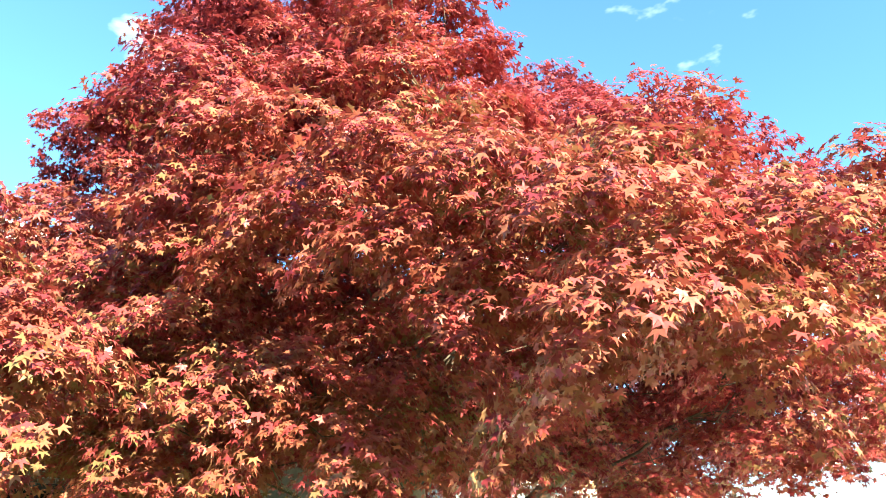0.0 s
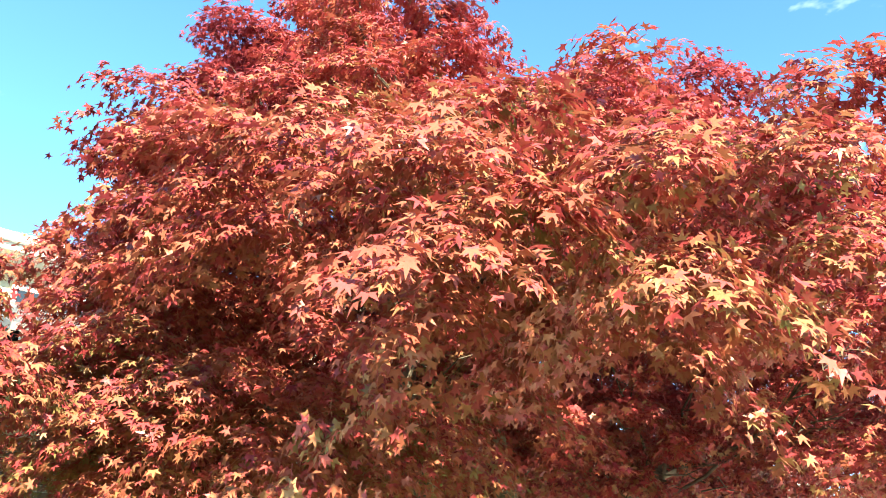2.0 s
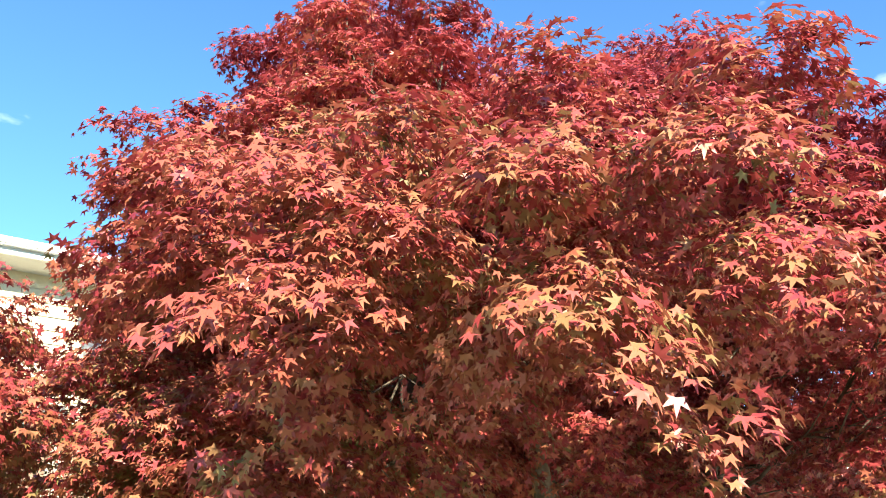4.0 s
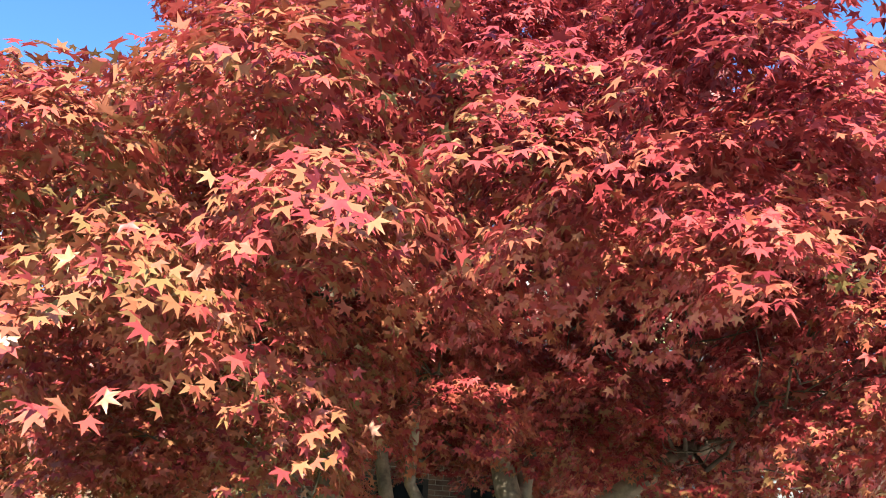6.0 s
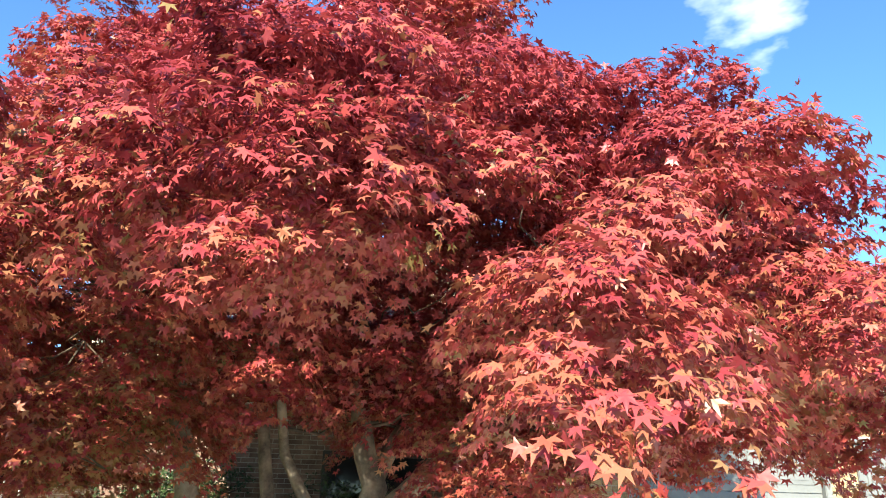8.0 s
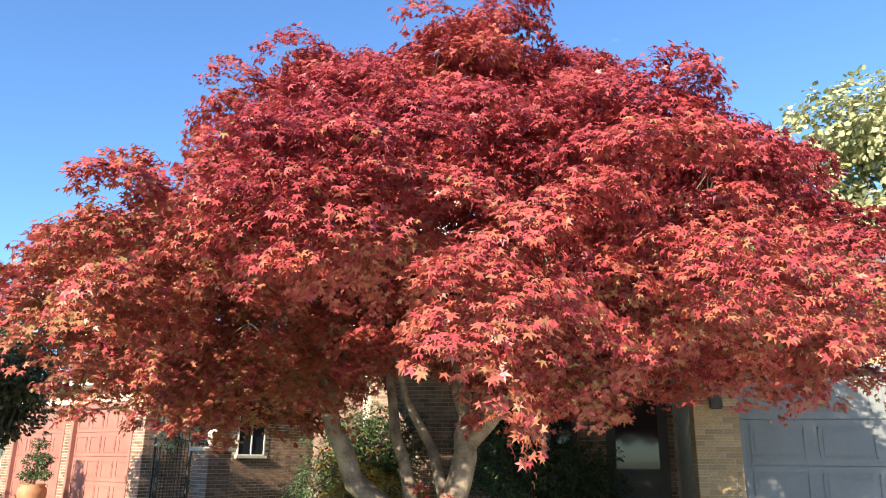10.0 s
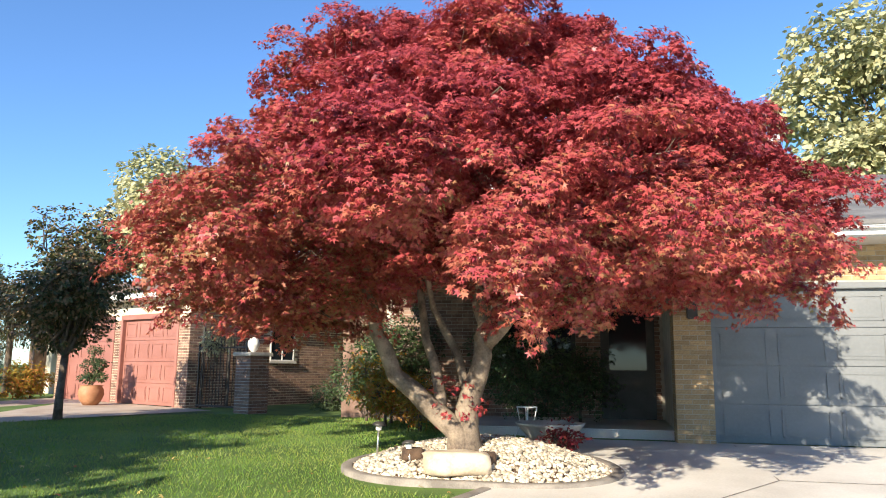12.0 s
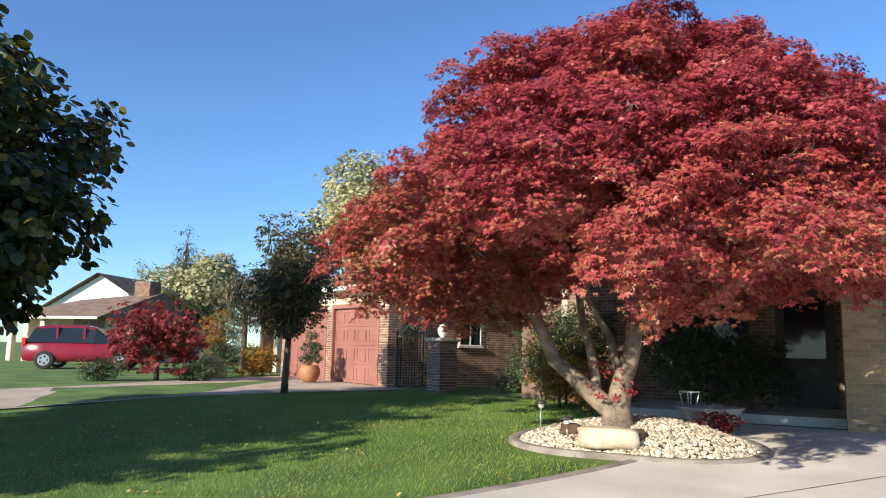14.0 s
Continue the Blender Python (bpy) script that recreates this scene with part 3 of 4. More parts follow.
for k, (path, r0, r1) in enumerate(stems):
    n = len(path)
    fine, fr = [], []
    for i in range(n - 1):
        for q in (0, 0.5):
            a = Vector(path[i]).lerp(Vector(path[i + 1]), q)
            fine.append(a + Vector(rng.normal(scale=0.012, size=3)))
            w = (i + q) / (n - 1)
            fr.append(r0 + (r1 - r0) * w ** 0.8 + (0.07 * max(0, 1 - (i + q) * 1.2) if k < 2 else 0))
    fine.append(Vector(path[-1]))
    fr.append(r1)
    part("trunk" if k < 2 else "limb", Shape().tube(fine, fr, 12), BARK, maple, smooth=True)
    ends += [np.array(p) for p in path[3:] if p[2] > 1.35]
ends = np.array(ends)
TIP_LOBES = [(-1.9, -0.7, 4.35, 0.22), (-1.2, -0.6, 4.75, 0.24), (0.6, -0.3, 5.0, 0.3)]
PAD_GAP, SPRAYS = 0.33, 56
LOBES = SKIRT_LOBES + LOW_LOBES + MIDDLE_LOBES + UPPER_LOBES + HIGH_LOBES + SHOULDER_LOBES + TOP_LOBES + TIP_LOBES
twigs = Shape()
gm = np.random.default_rng(11)
for x, y, z, r in LOBES:
    c = np.array([x, y, z])
    cost = np.linalg.norm(ends - c, axis=1) + 1.5 * np.maximum(ends[:, 2] - z + 0.2, 0)
    near = ends[np.argmin(cost)]
    limb = bend(near, c, -0.1, 7, 0.25, gm)
    if np.linalg.norm(near - c) > 1.7:
        continue
    if z > 1.9:
        part("limb", Shape().tube(limb, np.linspace(0.016, 0.005, 7), 6), DARK_BARK, maple, smooth=True)
    for d in unit(int(3 + 6 * r), gm):
        twigs.tube(bend(limb[gm.integers(3, 7)], c + d * r * np.array([0.8, 0.8, 0.6]), -0.05, 4, 0.25, gm), (0.006, 0.005, 0.003, 0.0015), 4, False)
part("twig_work", twigs, DARK_BARK, maple, "fine dark brown twigs")["kind"] = "stuff"
pale = Shape()
pale.tube([view(1.3, -0.87, 2.13), view(1.62, -1.0, 2.3), view(1.85, -1.05, 2.42), view(2.1, -1.05, 2.62)], (0.035, 0.032, 0.026, 0.02), 8)
pale.tube([view(1.5, -0.95, 2.24), view(1.8, -1.1, 2.29), view(2.05, -1.2, 2.33)], (0.024, 0.024, 0.02), 8)
part("limb", pale, PALE_BARK, maple, "sunlit pale bare limb ends", smooth=True)

# flattened drooping pads of foliage, spaced out over the outside of the lobes in loose tiers, with sprays of leaves on each pad
seed_at, seed_out = crown_points(LOBES, 130, gm, 0.62, 1.0, 4)
hang = 1.52 + 0.2 * (seed_at[:, 0] > 1.5)
order = [i for i in gm.permutation(len(seed_at)) if seed_at[i, 2] > hang[i] and noise.noise(Vector(seed_at[i].tolist()) * 1.5) > -0.22]
chosen = []
for i in order:
    gap = (seed_at[chosen] - seed_at[i]) * np.array([1, 1, 1.5]) if chosen else np.full((1, 3), 9.0)
    if np.min(np.sum(gap * gap, 1)) > PAD_GAP**2:
        chosen.append(i)
cen, out0 = seed_at[chosen], seed_out[chosen]
flat = out0 * np.array([1, 1, 0.15])
flat /= np.linalg.norm(flat, axis=1, keepdims=True)
across = np.stack([-flat[:, 1], flat[:, 0], 0 * flat[:, 0]], 1)
rad = (0.20 + 0.15 * gm.random(len(cen)))[:, None]
ang, rr = gm.random((len(cen), SPRAYS)) * 2 * np.pi, np.sqrt(gm.random((len(cen), SPRAYS)))
fx, fy = rr * np.cos(ang) * 1.15, rr * np.sin(ang) * 0.95
lift = 0.25 * np.clip(out0[:, 2:], -0.3, 1)
pz = rad * (0.30 - 0.62 * rr**2 - (0.34 - lift) * fx) + gm.normal(scale=0.028, size=fx.shape)
pts = cen[:, None] + (rad * fx)[..., None] * flat[:, None] + (rad * fy)[..., None] * across[:, None] + pz[..., None] * np.array([0, 0, 1.0])
outs = flat[:, None] * (0.35 + fx[..., None]) + across[:, None] * fy[..., None] + np.array([0, 0, 0.30])
outs = outs + 0.3 * out0[:, None]
# a thin scatter of leaves further in
fill, fill_out = crown_points(LOBES, 22, gm, 0.4, 1.0, 2)
pts, outs = np.concatenate([pts.reshape(-1, 3), fill - 0.12 * fill_out]), np.concatenate([outs.reshape(-1, 3), fill_out])
outs /= np.linalg.norm(outs, axis=1, keepdims=True)
at, way, up = sprays(pts, outs, 9, 0.09, gm, 0.8)
size = 0.029 + 0.017 * gm.random(len(at))

low = (at[:, 2] < 2.1 + 0.8 * np.clip(-at[:, 0] - 0.4, 0, 1.8) + 0.5 * gm.normal(size=len(at))) & (gm.random(len(at)) < 0.6)
# the leaves that hang nearest to the path, one by one
front = np.flatnonzero((at[:, 1] < -2.3) & (at[:, 2] < 2.7) & (at[:, 0] > -2.2) & (at[:, 0] < 1.2))
front = front[:: max(1, len(front) // 290)][:290]
shape0, tri0 = maple_outline()
one = [fast_mesh("leaf", shape0, tri0, m) for m in (MAPLE, MAPLE_LOW)]
for i in front:
    w = Vector(way[i].tolist()).normalized()
    s = Vector(up[i].tolist()).cross(w).normalized()
    q = Matrix((w, s, w.cross(s))).transposed().to_4x4()
    ob = new("leaf", one[int(low[i])])
    ob.parent = maple
    ob.matrix_basis = Matrix.Translation(at[i].tolist()) @ q @ Matrix.Scale(float(size[i]), 4)
rest = np.ones(len(at), bool)
rest[front] = False
for name, pick, mat, tag in (("crown", ~low & rest, MAPLE, "crimson and scarlet pointed leaves"), ("lower_crown", low & rest, MAPLE_LOW, "orange and yellow-green turning leaves")):
    ob = part(name, leaves(name, maple_outline(), at[pick], way[pick], up[pick], size[pick], mat), mat, maple, tag)
    ob["kind"] = "stuff"
suckers, so = crown_points([(-0.08, -0.12, 0.72, 0.2), (0.06, -0.15, 0.62, 0.16), (-0.2, -0.1, 0.5, 0.12)], 320, gm, 0.2, 0.8)
a2, w2, u2 = sprays(suckers, so, 6, 0.1, gm, 0.5)
part("sucker_shoot", leaves("sucker_shoot", maple_outline(), a2, w2, u2, np.full(len(a2), 0.04), MAPLE), MAPLE, maple, "tuft of red leaves on the trunk")["kind"] = "stuff"


# ---- other plants ----
def tree(name, label, trunk, lobes, leaf_mat, bark, density, each, reach, size, outline, seed, group="", droop=0.5, category="tree", shell=0.45):
    """A tree or shrub: stems as tubes, limbs to each lobe, and a crown of small leaves."""
    g = np.random.default_rng(seed)
    top = thing(name, label, category, group)
    tip = np.array(trunk[-1][0])
    part("trunk", Shape().tube([p for p, _ in trunk], [r for _, r in trunk], 9), bark, top, smooth=True)
    wood = Shape()
    for x, y, z, r in lobes:
        wood.tube(bend(tip, (x, y, z), 0, 6, 0.2, g), np.linspace(trunk[-1][1] * 0.6, 0.008, 6), 6, False)
        for d in unit(7, g):
            wood.tube(bend((x, y, z), np.array([x, y, z]) + d * r * 0.9, 0, 3, 0.2, g), (0.012, 0.008, 0.003), 4, False)
    part("branching", wood, bark, top, smooth=True)["kind"] = "stuff"
    p, o = crown_points(lobes, density, g, shell, 0.9)
    a, w, u = sprays(p, o, each, reach, g, droop)
    s = size * (0.7 + 0.6 * g.random(len(a)))
    part("crown", leaves("crown", outline, a, w, u, s, leaf_mat), leaf_mat, top)["kind"] = "stuff"
    return top


def scatter_lobes(centre, spread, count, r, seed, low=None):
    g = np.random.default_rng(seed)
    d = unit(count, g) * (g.random((count, 1)) ** 0.4)
    p = np.array(centre) + d * np.array(spread)
    return [(*q, r * (0.75 + 0.5 * g.random())) for q in p]


tree("pear_tree", "young ornamental pear with a dense olive-brown crown", [((-8.35, 4.0, -0.05), 0.09), ((-8.35, 4.0, 0.5), 0.07), ((-8.33, 4.02, 1.15), 0.065)],
     scatter_lobes((-8.35, 4.0, 2.45), (1.1, 1.1, 0.95), 24, 0.55, 4) + [(-8.8, 3.8, 3.4, 0.32), (-8.9, 3.8, 3.8, 0.18), (-7.9, 4.1, 3.5, 0.3), (-7.8, 4.1, 3.85, 0.16), (-8.3, 4.0, 3.5, 0.4)],
     PEAR, DARK_BARK, 230, 12, 0.14, 0.075, oval_outline(0.6), 21)
tree("shade_maple", "tall dark green maple with a few golden leaves beside the street", [((-9.1, -3.5, -0.3), 0.2), ((-9.1, -3.5, 0.8), 0.16), ((-9.05, -3.5, 1.7), 0.14)],
     scatter_lobes((-9.0, -3.5, 3.5), (2.1, 2.1, 2.2), 44, 0.95, 5), DARK_LEAF, DARK_BARK, 75, 11, 0.3, 0.16, oval_outline(0.9), 22)
# unseen tree beside the path's view, added only to throw shade on the lawn
tree("shadow_tree", "unseen dark green maple by the street, added to shade the lawn", [((-8.6, -10.4, -0.6), 0.2), ((-8.6, -10.4, 0.8), 0.16), ((-8.6, -10.4, 1.6), 0.14)],
     scatter_lobes((-8.6, -10.4, 3.2), (2.4, 2.2, 2.2), 44, 0.95, 12), DARK_LEAF, DARK_BARK, 60, 10, 0.3, 0.17, oval_outline(0.9), 27)
tree("poplar", "tall pale grey-green poplar behind the garage", [((12.8, 22, 0), 0.4), ((12.8, 22, 4), 0.3), ((12.8, 22, 7), 0.2)],
     scatter_lobes((12.8, 22, 9.3), (4.0, 3.0, 5.8), 52, 1.4, 6), POPLAR, DARK_BARK, 45, 8, 0.45, 0.24, oval_outline(0.8), 23)
tree("poplar", "pale grey-green poplar beyond the gate", [((-16.2, 17.8, 0), 0.3), ((-16.2, 17.8, 3), 0.25), ((-16.2, 17.8, 5), 0.2)],
     scatter_lobes((-15.4, 17.8, 6.9), (1.9, 1.9, 2.6), 26, 1.1, 7), POPLAR, DARK_BARK, 75, 9, 0.4, 0.18, oval_outline(0.8), 24)
tree("red_bush", "low spreading Japanese maple with deep red leaves", [((-14.7, 6.05, 0), 0.08), ((-14.7, 6.05, 0.3), 0.07), ((-14.7, 6.05, 0.6), 0.06)],
     scatter_lobes((-14.7, 6.05, 1.2), (1.4, 1.1, 0.75), 24, 0.5, 8), CRIMSON, DARK_BARK, 110, 9, 0.16, 0.085, maple_outline(), 25)
tree("weeping_tree", "weeping tree with drooping brown-green branches", [((-17.5, 12.5, 0), 0.12), ((-17.5, 12.5, 1.2), 0.1), ((-17.5, 12.5, 2.2), 0.09)],
     scatter_lobes((-17.5, 12.5, 2.5), (1.6, 1.4, 0.9), 16, 0.6, 9), PEAR, DARK_BARK, 120, 10, 0.3, 0.1, oval_outline(0.3), 26, droop=2.2)
for x, y, h in ((-33.0, 23.6, 7.8), (-30.6, 24.6, 6.4), (-35.5, 22.5, 5.6)):
    lob = [(x, y, 0.6 + h * k / 12, 0.25 + (1 - k / 12) * h * 0.17) for k in range(12)]
    tree("spruce", "dark green conifer far behind the houses", [((x, y, 0), 0.2), ((x, y, h * 0.5), 0.15), ((x, y, h * 0.92), 0.04)], lob, CONIFER, DARK_BARK, 90, 9, 0.35, 0.2, oval_outline(0.16), int(h * 10), "far conifers", 0.9)
tree("far_tree", "rounded olive-green tree behind the far houses", [((-33, 24, 0), 0.3), ((-33, 24, 1.5), 0.25), ((-33, 24, 3), 0.2)], scatter_lobes((-33, 24, 4.4), (2.4, 2.4, 1.8), 16, 1.2, 15), POPLAR, DARK_BARK, 60, 8, 0.5, 0.25, oval_outline(0.7), 31)
tree("far_tree", "green tree behind the neighbouring roof", [((-17, 24, 0), 0.3), ((-17, 24, 1.5), 0.25), ((-17, 24, 3), 0.2)], scatter_lobes((-17, 24, 4.3), (3.2, 2.4, 1.5), 18, 1.2, 16), DARK_LEAF, DARK_BARK, 60, 8, 0.5, 0.25, oval_outline(0.7), 32)


def shrub(name, label, x, y, w, h, mat, seed, leaf=0.05, n=9, outline=None, z0=None):
    z = ground_z(y) if z0 is None else z0
    g = np.random.default_rng(seed)
    lob = [(x + g.normal() * w * 0.22, y + g.normal() * w * 0.2, z + h * (0.35 + 0.4 * g.random()), w * 0.3) for _ in range(n)]
    return tree(name, label, [((x, y, z - 0.02), 0.03), ((x, y, z + 0.1), 0.03), ((x, y, z + h * 0.3), 0.02)], lob, mat, DARK_BARK, 420, 9, leaf * 1.6, leaf, outline or oval_outline(0.5), seed, category="shrub", shell=0.3)


shrub("golden_shrub", "golden yellow and orange autumn shrub by the porch bed", -2.3, 4.6, 1.1, 1.3, GOLD, 41, 0.06)
shrub("golden_shrub", "yellow-green shrub behind the maple trunk", -1.5, 3.9, 0.8, 0.9, GOLD, 42, 0.05)
shrub("evergreen_shrub", "dark green yew beside the brick wall", -3.0, 5.7, 1.1, 1.7, SHRUB, 43, 0.05, 14)
shrub("evergreen_shrub", "dense dark evergreen at the corner of the house", -2.4, 5.3, 1.3, 2.4, SHRUB, 57, 0.05, 16)
shrub("evergreen_shrub", "dark evergreen bush under the porch roof", 0.15, 4.3, 1.5, 1.7, SHRUB, 44, 0.05, 12)
shrub("evergreen_shrub", "dark evergreen bush against the house wall", 1.0, 4.9, 1.2, 1.5, SHRUB, 45, 0.05, 12)
shrub("evergreen_shrub", "low dark shrub at the foot of the side wall", -4.8, 8.9, 1.2, 0.5, SHRUB, 46, 0.05)
shrub("coral_bells", "low clump of dark red leaves at the bed edge", 0.95, 1.35, 0.55, 0.28, CRIMSON, 47, 0.05)
shrub("coral_bells", "small red-leaved plant among the stones", -0.95, 0.5, 0.2, 0.16, CRIMSON, 48, 0.04, 4)
shrub("box_hedge", "clipped dark green hedge block on the far lawn", -15.3, 4.6, 0.9, 0.6, SHRUB, 49, 0.05, 14)
shrub("golden_shrub", "yellow autumn shrub against the neighbouring house", -15.2, 11.0, 1.3, 1.0, GOLD, 50, 0.07)
shrub("golden_shrub", "tall golden conifer shrub behind the red bush", -16.2, 9.6, 0.9, 2.6, GOLD, 51, 0.06, 14)
shrub("flower_clump", "low pale green plants along the neighbouring bed", -14.9, 8.3, 1.2, 0.5, POPLAR, 52, 0.06)
shrub("flower_clump", "low mixed plants beside the red bush", -13.6, 6.4, 0.9, 0.4, SHRUB, 53, 0.06)
shrub("evergreen_shrub", "dark clipped bush by the neighbouring entrance", -15.6, 9.4, 1.0, 1.1, SHRUB, 54, 0.05, 12)
shrub("climbing_vine", "thin green vine over the iron gate", -7.4, 7.8, 0.7, 1.0, POPLAR, 55, 0.06, 8, z0=1.1)


# ---- brickwork ----
def wall_bricks(length, height, pier=False, course=0.0677, long=0.203, joint=0.0095, proud=0.006, depth=0.05):
    """Boxes of bricks in running bond: (x0, x1, z0, z1)."""
    out, n = [], int(height / course)
    for k in range(n):
        x = -(long + joint) / 2 if k % 2 else 0.0
        while x < length - 0.02:
            a, b = max(x, 0.0), min(x + long, length)
            if b - a > 0.03:
                out.append((a, b, k * course + joint, (k + 1) * course))
            x += long + joint
    return out


def pose_rows(origin, turn):
    return pose(*origin, 0, 0, turn)


# ---- the house with the maple ----
house = thing("garage_house", "two-storey tan brick and cream house with attached garage", "house", kind="structure")
part("wall", Shape().box(2.9, 9.4, 3.28, 3.5, 2.2, 2.85).box(2.4, 2.9, 3.1, 3.5, 2.0, 2.85).box(5.28, 5.72, 3.28, 3.5, 0, 2.2).box(8.1, 9.4, 3.28, 3.5, 0, 2.2).box(9.2, 9.4, 3.5, 12, 0, 2.85), MORTAR, house, "tan brick garage front")
part("pier", Shape().box(2.39, 2.89, 3.02, 3.5, 0, 2.75), MORTAR, house, "tan brick pier beside the garage door")
part("porch_wall", Shape().box(-2.6, 2.45, 6.0, 6.2, 0, 2.95).box(2.45, 2.6, 3.5, 6.2, 0, 2.95), MORTAR, house, "shaded brown brick porch wall")
part("porch_floor", Shape().box(-1.0, 2.45, 3.6, 6.0, -0.1, 0.14, 0.02), CONCRETE, house, "concrete porch step")
part("porch_ceiling", Shape().box(-2.6, 2.5, 2.7, 6.1, 2.72, 2.78), SOFFIT, house)
part("fascia", Shape().box(-2.7, 9.8, 2.55, 2.62, 2.78, 2.95, 0.006), WHITE, house, "white fascia board")
part("gutter", Shape().box(-2.7, 9.8, 2.45, 2.55, 2.86, 2.97, 0.02), WHITE, house, "white gutter")
part("soffit", Shape().box(2.5, 9.8, 2.6, 3.3, 2.76, 2.79), SOFFIT, house)
roof = part("garage_roof", Shape().add([(-2.8, 2.42, 2.96), (9.9, 2.42, 2.96), (9.9, 7.9, 4.9), (-2.8, 7.9, 4.9), (-2.8, 2.42, 2.9), (9.9, 2.42, 2.9), (9.9, 7.9, 4.8), (-2.8, 7.9, 4.8)],
            [(0, 1, 2, 3), (7, 6, 5, 4), (0, 4, 5, 1), (1, 5, 6, 2), (0, 3, 7, 4)]), SHINGLE, house, "grey asphalt shingle roof")
part("upper_wall", Shape().box(-4.9, 4.2, 7.8, 14, 2.9, 5.4), CREAM, house, "cream upper storey siding")
part("side_wall", Shape().box(-2.8, -2.6, 6.2, 14, 0, 2.9), MORTAR, house)
siding = Shape()
for k in range(12):
    z = 2.95 + 0.2 * k
    siding.add([(-4.9, 7.798, z + 0.2), (4.2, 7.798, z + 0.2), (4.2, 7.775, z), (-4.9, 7.775, z)], [(3, 2, 1, 0)])
part("side_roof", Shape().add([(-5.1, 6.0, 3.0), (-2.7, 6.0, 3.0), (-2.7, 7.8, 3.5), (-5.1, 7.8, 3.5), (-5.1, 6.0, 2.9), (-2.7, 6.0, 2.9), (-2.7, 7.8, 2.9), (-5.1, 7.8, 2.9)], [(0, 1, 2, 3), (7, 6, 5, 4), (0, 4, 5, 1), (3, 7, 4, 0)]), SHINGLE, house)
part("corner_wall", Shape().box(-3.85, -2.6, 6.6, 6.8, 0, 2.9).box(-3.85, -3.65, 6.8, 14, 0, 2.9), RED_BRICK, house, "brown brick ground floor wall")
part("siding", siding, CREAM, house, "cream lapped siding boards")
part("upper_soffit", Shape().box(-5.5, 4.8, 7.15, 14.5, 5.37, 5.41), SOFFIT, house)
part("upper_fascia", Shape().box(-5.5, 4.82, 7.1, 7.15, 5.35, 5.55, 0.006).box(4.82, 4.87, 7.1, 14.5, 5.35, 5.55, 0.006), WHITE, house, "white upper eaves board")
part("upper_gutter", Shape().box(-5.5, 4.86, 6.98, 7.1, 5.45, 5.57, 0.02), WHITE, house)
part("upper_roof", Shape().add([(-5.6, 7.0, 5.56), (4.95, 7.0, 5.56), (4.95, 14.6, 5.56), (-5.6, 14.6, 5.56), (-0.5, 10.8, 6.5), (1.5, 10.8, 6.5)],
     [(0, 1, 5, 4), (1, 2, 5), (2, 3, 4, 5), (3, 0, 4), (3, 2, 1, 0)]), SHINGLE, house)
win = part("upper_window", Shape().box(-2.2, -0.9, 7.7, 7.78, 4.0, 5.1, 0.01), WHITE, house)
part("pane", Shape().box(-2.12, -1.57, 7.685, 7.7, 4.08, 5.02).box(-1.53, -0.98, 7.685, 7.7, 4.08, 5.02), glass_mat, win)
pd = part("porch_door", Shape().box(1.35, 2.3, 5.93, 6.0, 0.14, 2.2, 0.01), DARK_FRAME, house, "dark porch door")
part("pane", Shape().box(1.5, 2.15, 5.915, 5.93, 1.0, 2.05), glass_mat, pd)
pw = part("porch_window", Shape().box(-0.6, 0.9, 5.94, 6.0, 0.9, 2.1, 0.01), DARK_FRAME, house, "dark framed porch window")
part("pane", Shape().box(-0.52, 0.12, 5.925, 5.94, 0.98, 2.02).box(0.18, 0.82, 5.925, 5.94, 0.98, 2.02), glass_mat, pw)
lamp = part("wall_lamp", Shape().box(2.57, 2.71, 2.9, 3.02, 1.72, 1.95, 0.015), DARK_FRAME, house, "black wall lantern on the pier")
part("bell_push", Shape().box(2.9, 2.94, 3.27, 3.3, 1.35, 1.55, 0.005), WHITE, house)


def garage_door(name, w, h, rows, cols, mat, parent, label):
    """A sectional door in its own frame: x along, y into the wall."""
    d = part(name, Shape().box(0, w, 0.02, 0.06, 0, h), mat, parent, label)
    for r in range(rows):
        z0 = h * r / rows
        part("section", Shape().box(0, w, 0.0, 0.03, z0 + 0.004, z0 + h / rows - 0.004, 0.004), mat, d)
        for c in range(cols):
            x0 = w * c / cols
            s = Shape()
            a, b, lo, hi = x0 + 0.07, x0 + w / cols - 0.07, z0 + 0.09, z0 + h / rows - 0.09
            s.box(a, b, -0.012, 0.0, lo, lo + 0.022, 0.004).box(a, b, -0.012, 0.0, hi - 0.022, hi, 0.004).box(a, a + 0.022, -0.012, 0.0, lo, hi, 0.004).box(b - 0.022, b, -0.012, 0.0, lo, hi, 0.004)
            s.box(a + 0.05, b - 0.05, -0.008, 0.0, lo + 0.05, hi - 0.05, 0.003)
            part("panel", s, mat, d)
    return d


for x0 in (2.97, 5.75):
    d = garage_door("garage_door", 2.28, 2.13, 4, 3, GREY_DOOR, house, "grey raised-panel garage door")
    d.location = (x0, 3.32, 0.02)
    f = Shape().box(x0 - 0.08, x0, 3.24, 3.4, 0, 2.2, 0.008).box(x0 + 2.28, x0 + 2.36, 3.24, 3.4, 0, 2.2, 0.008).box(x0 - 0.08, x0 + 2.36, 3.24, 3.4, 2.15, 2.24, 0.008)
    part("door_frame", f, GREY_DOOR, house)

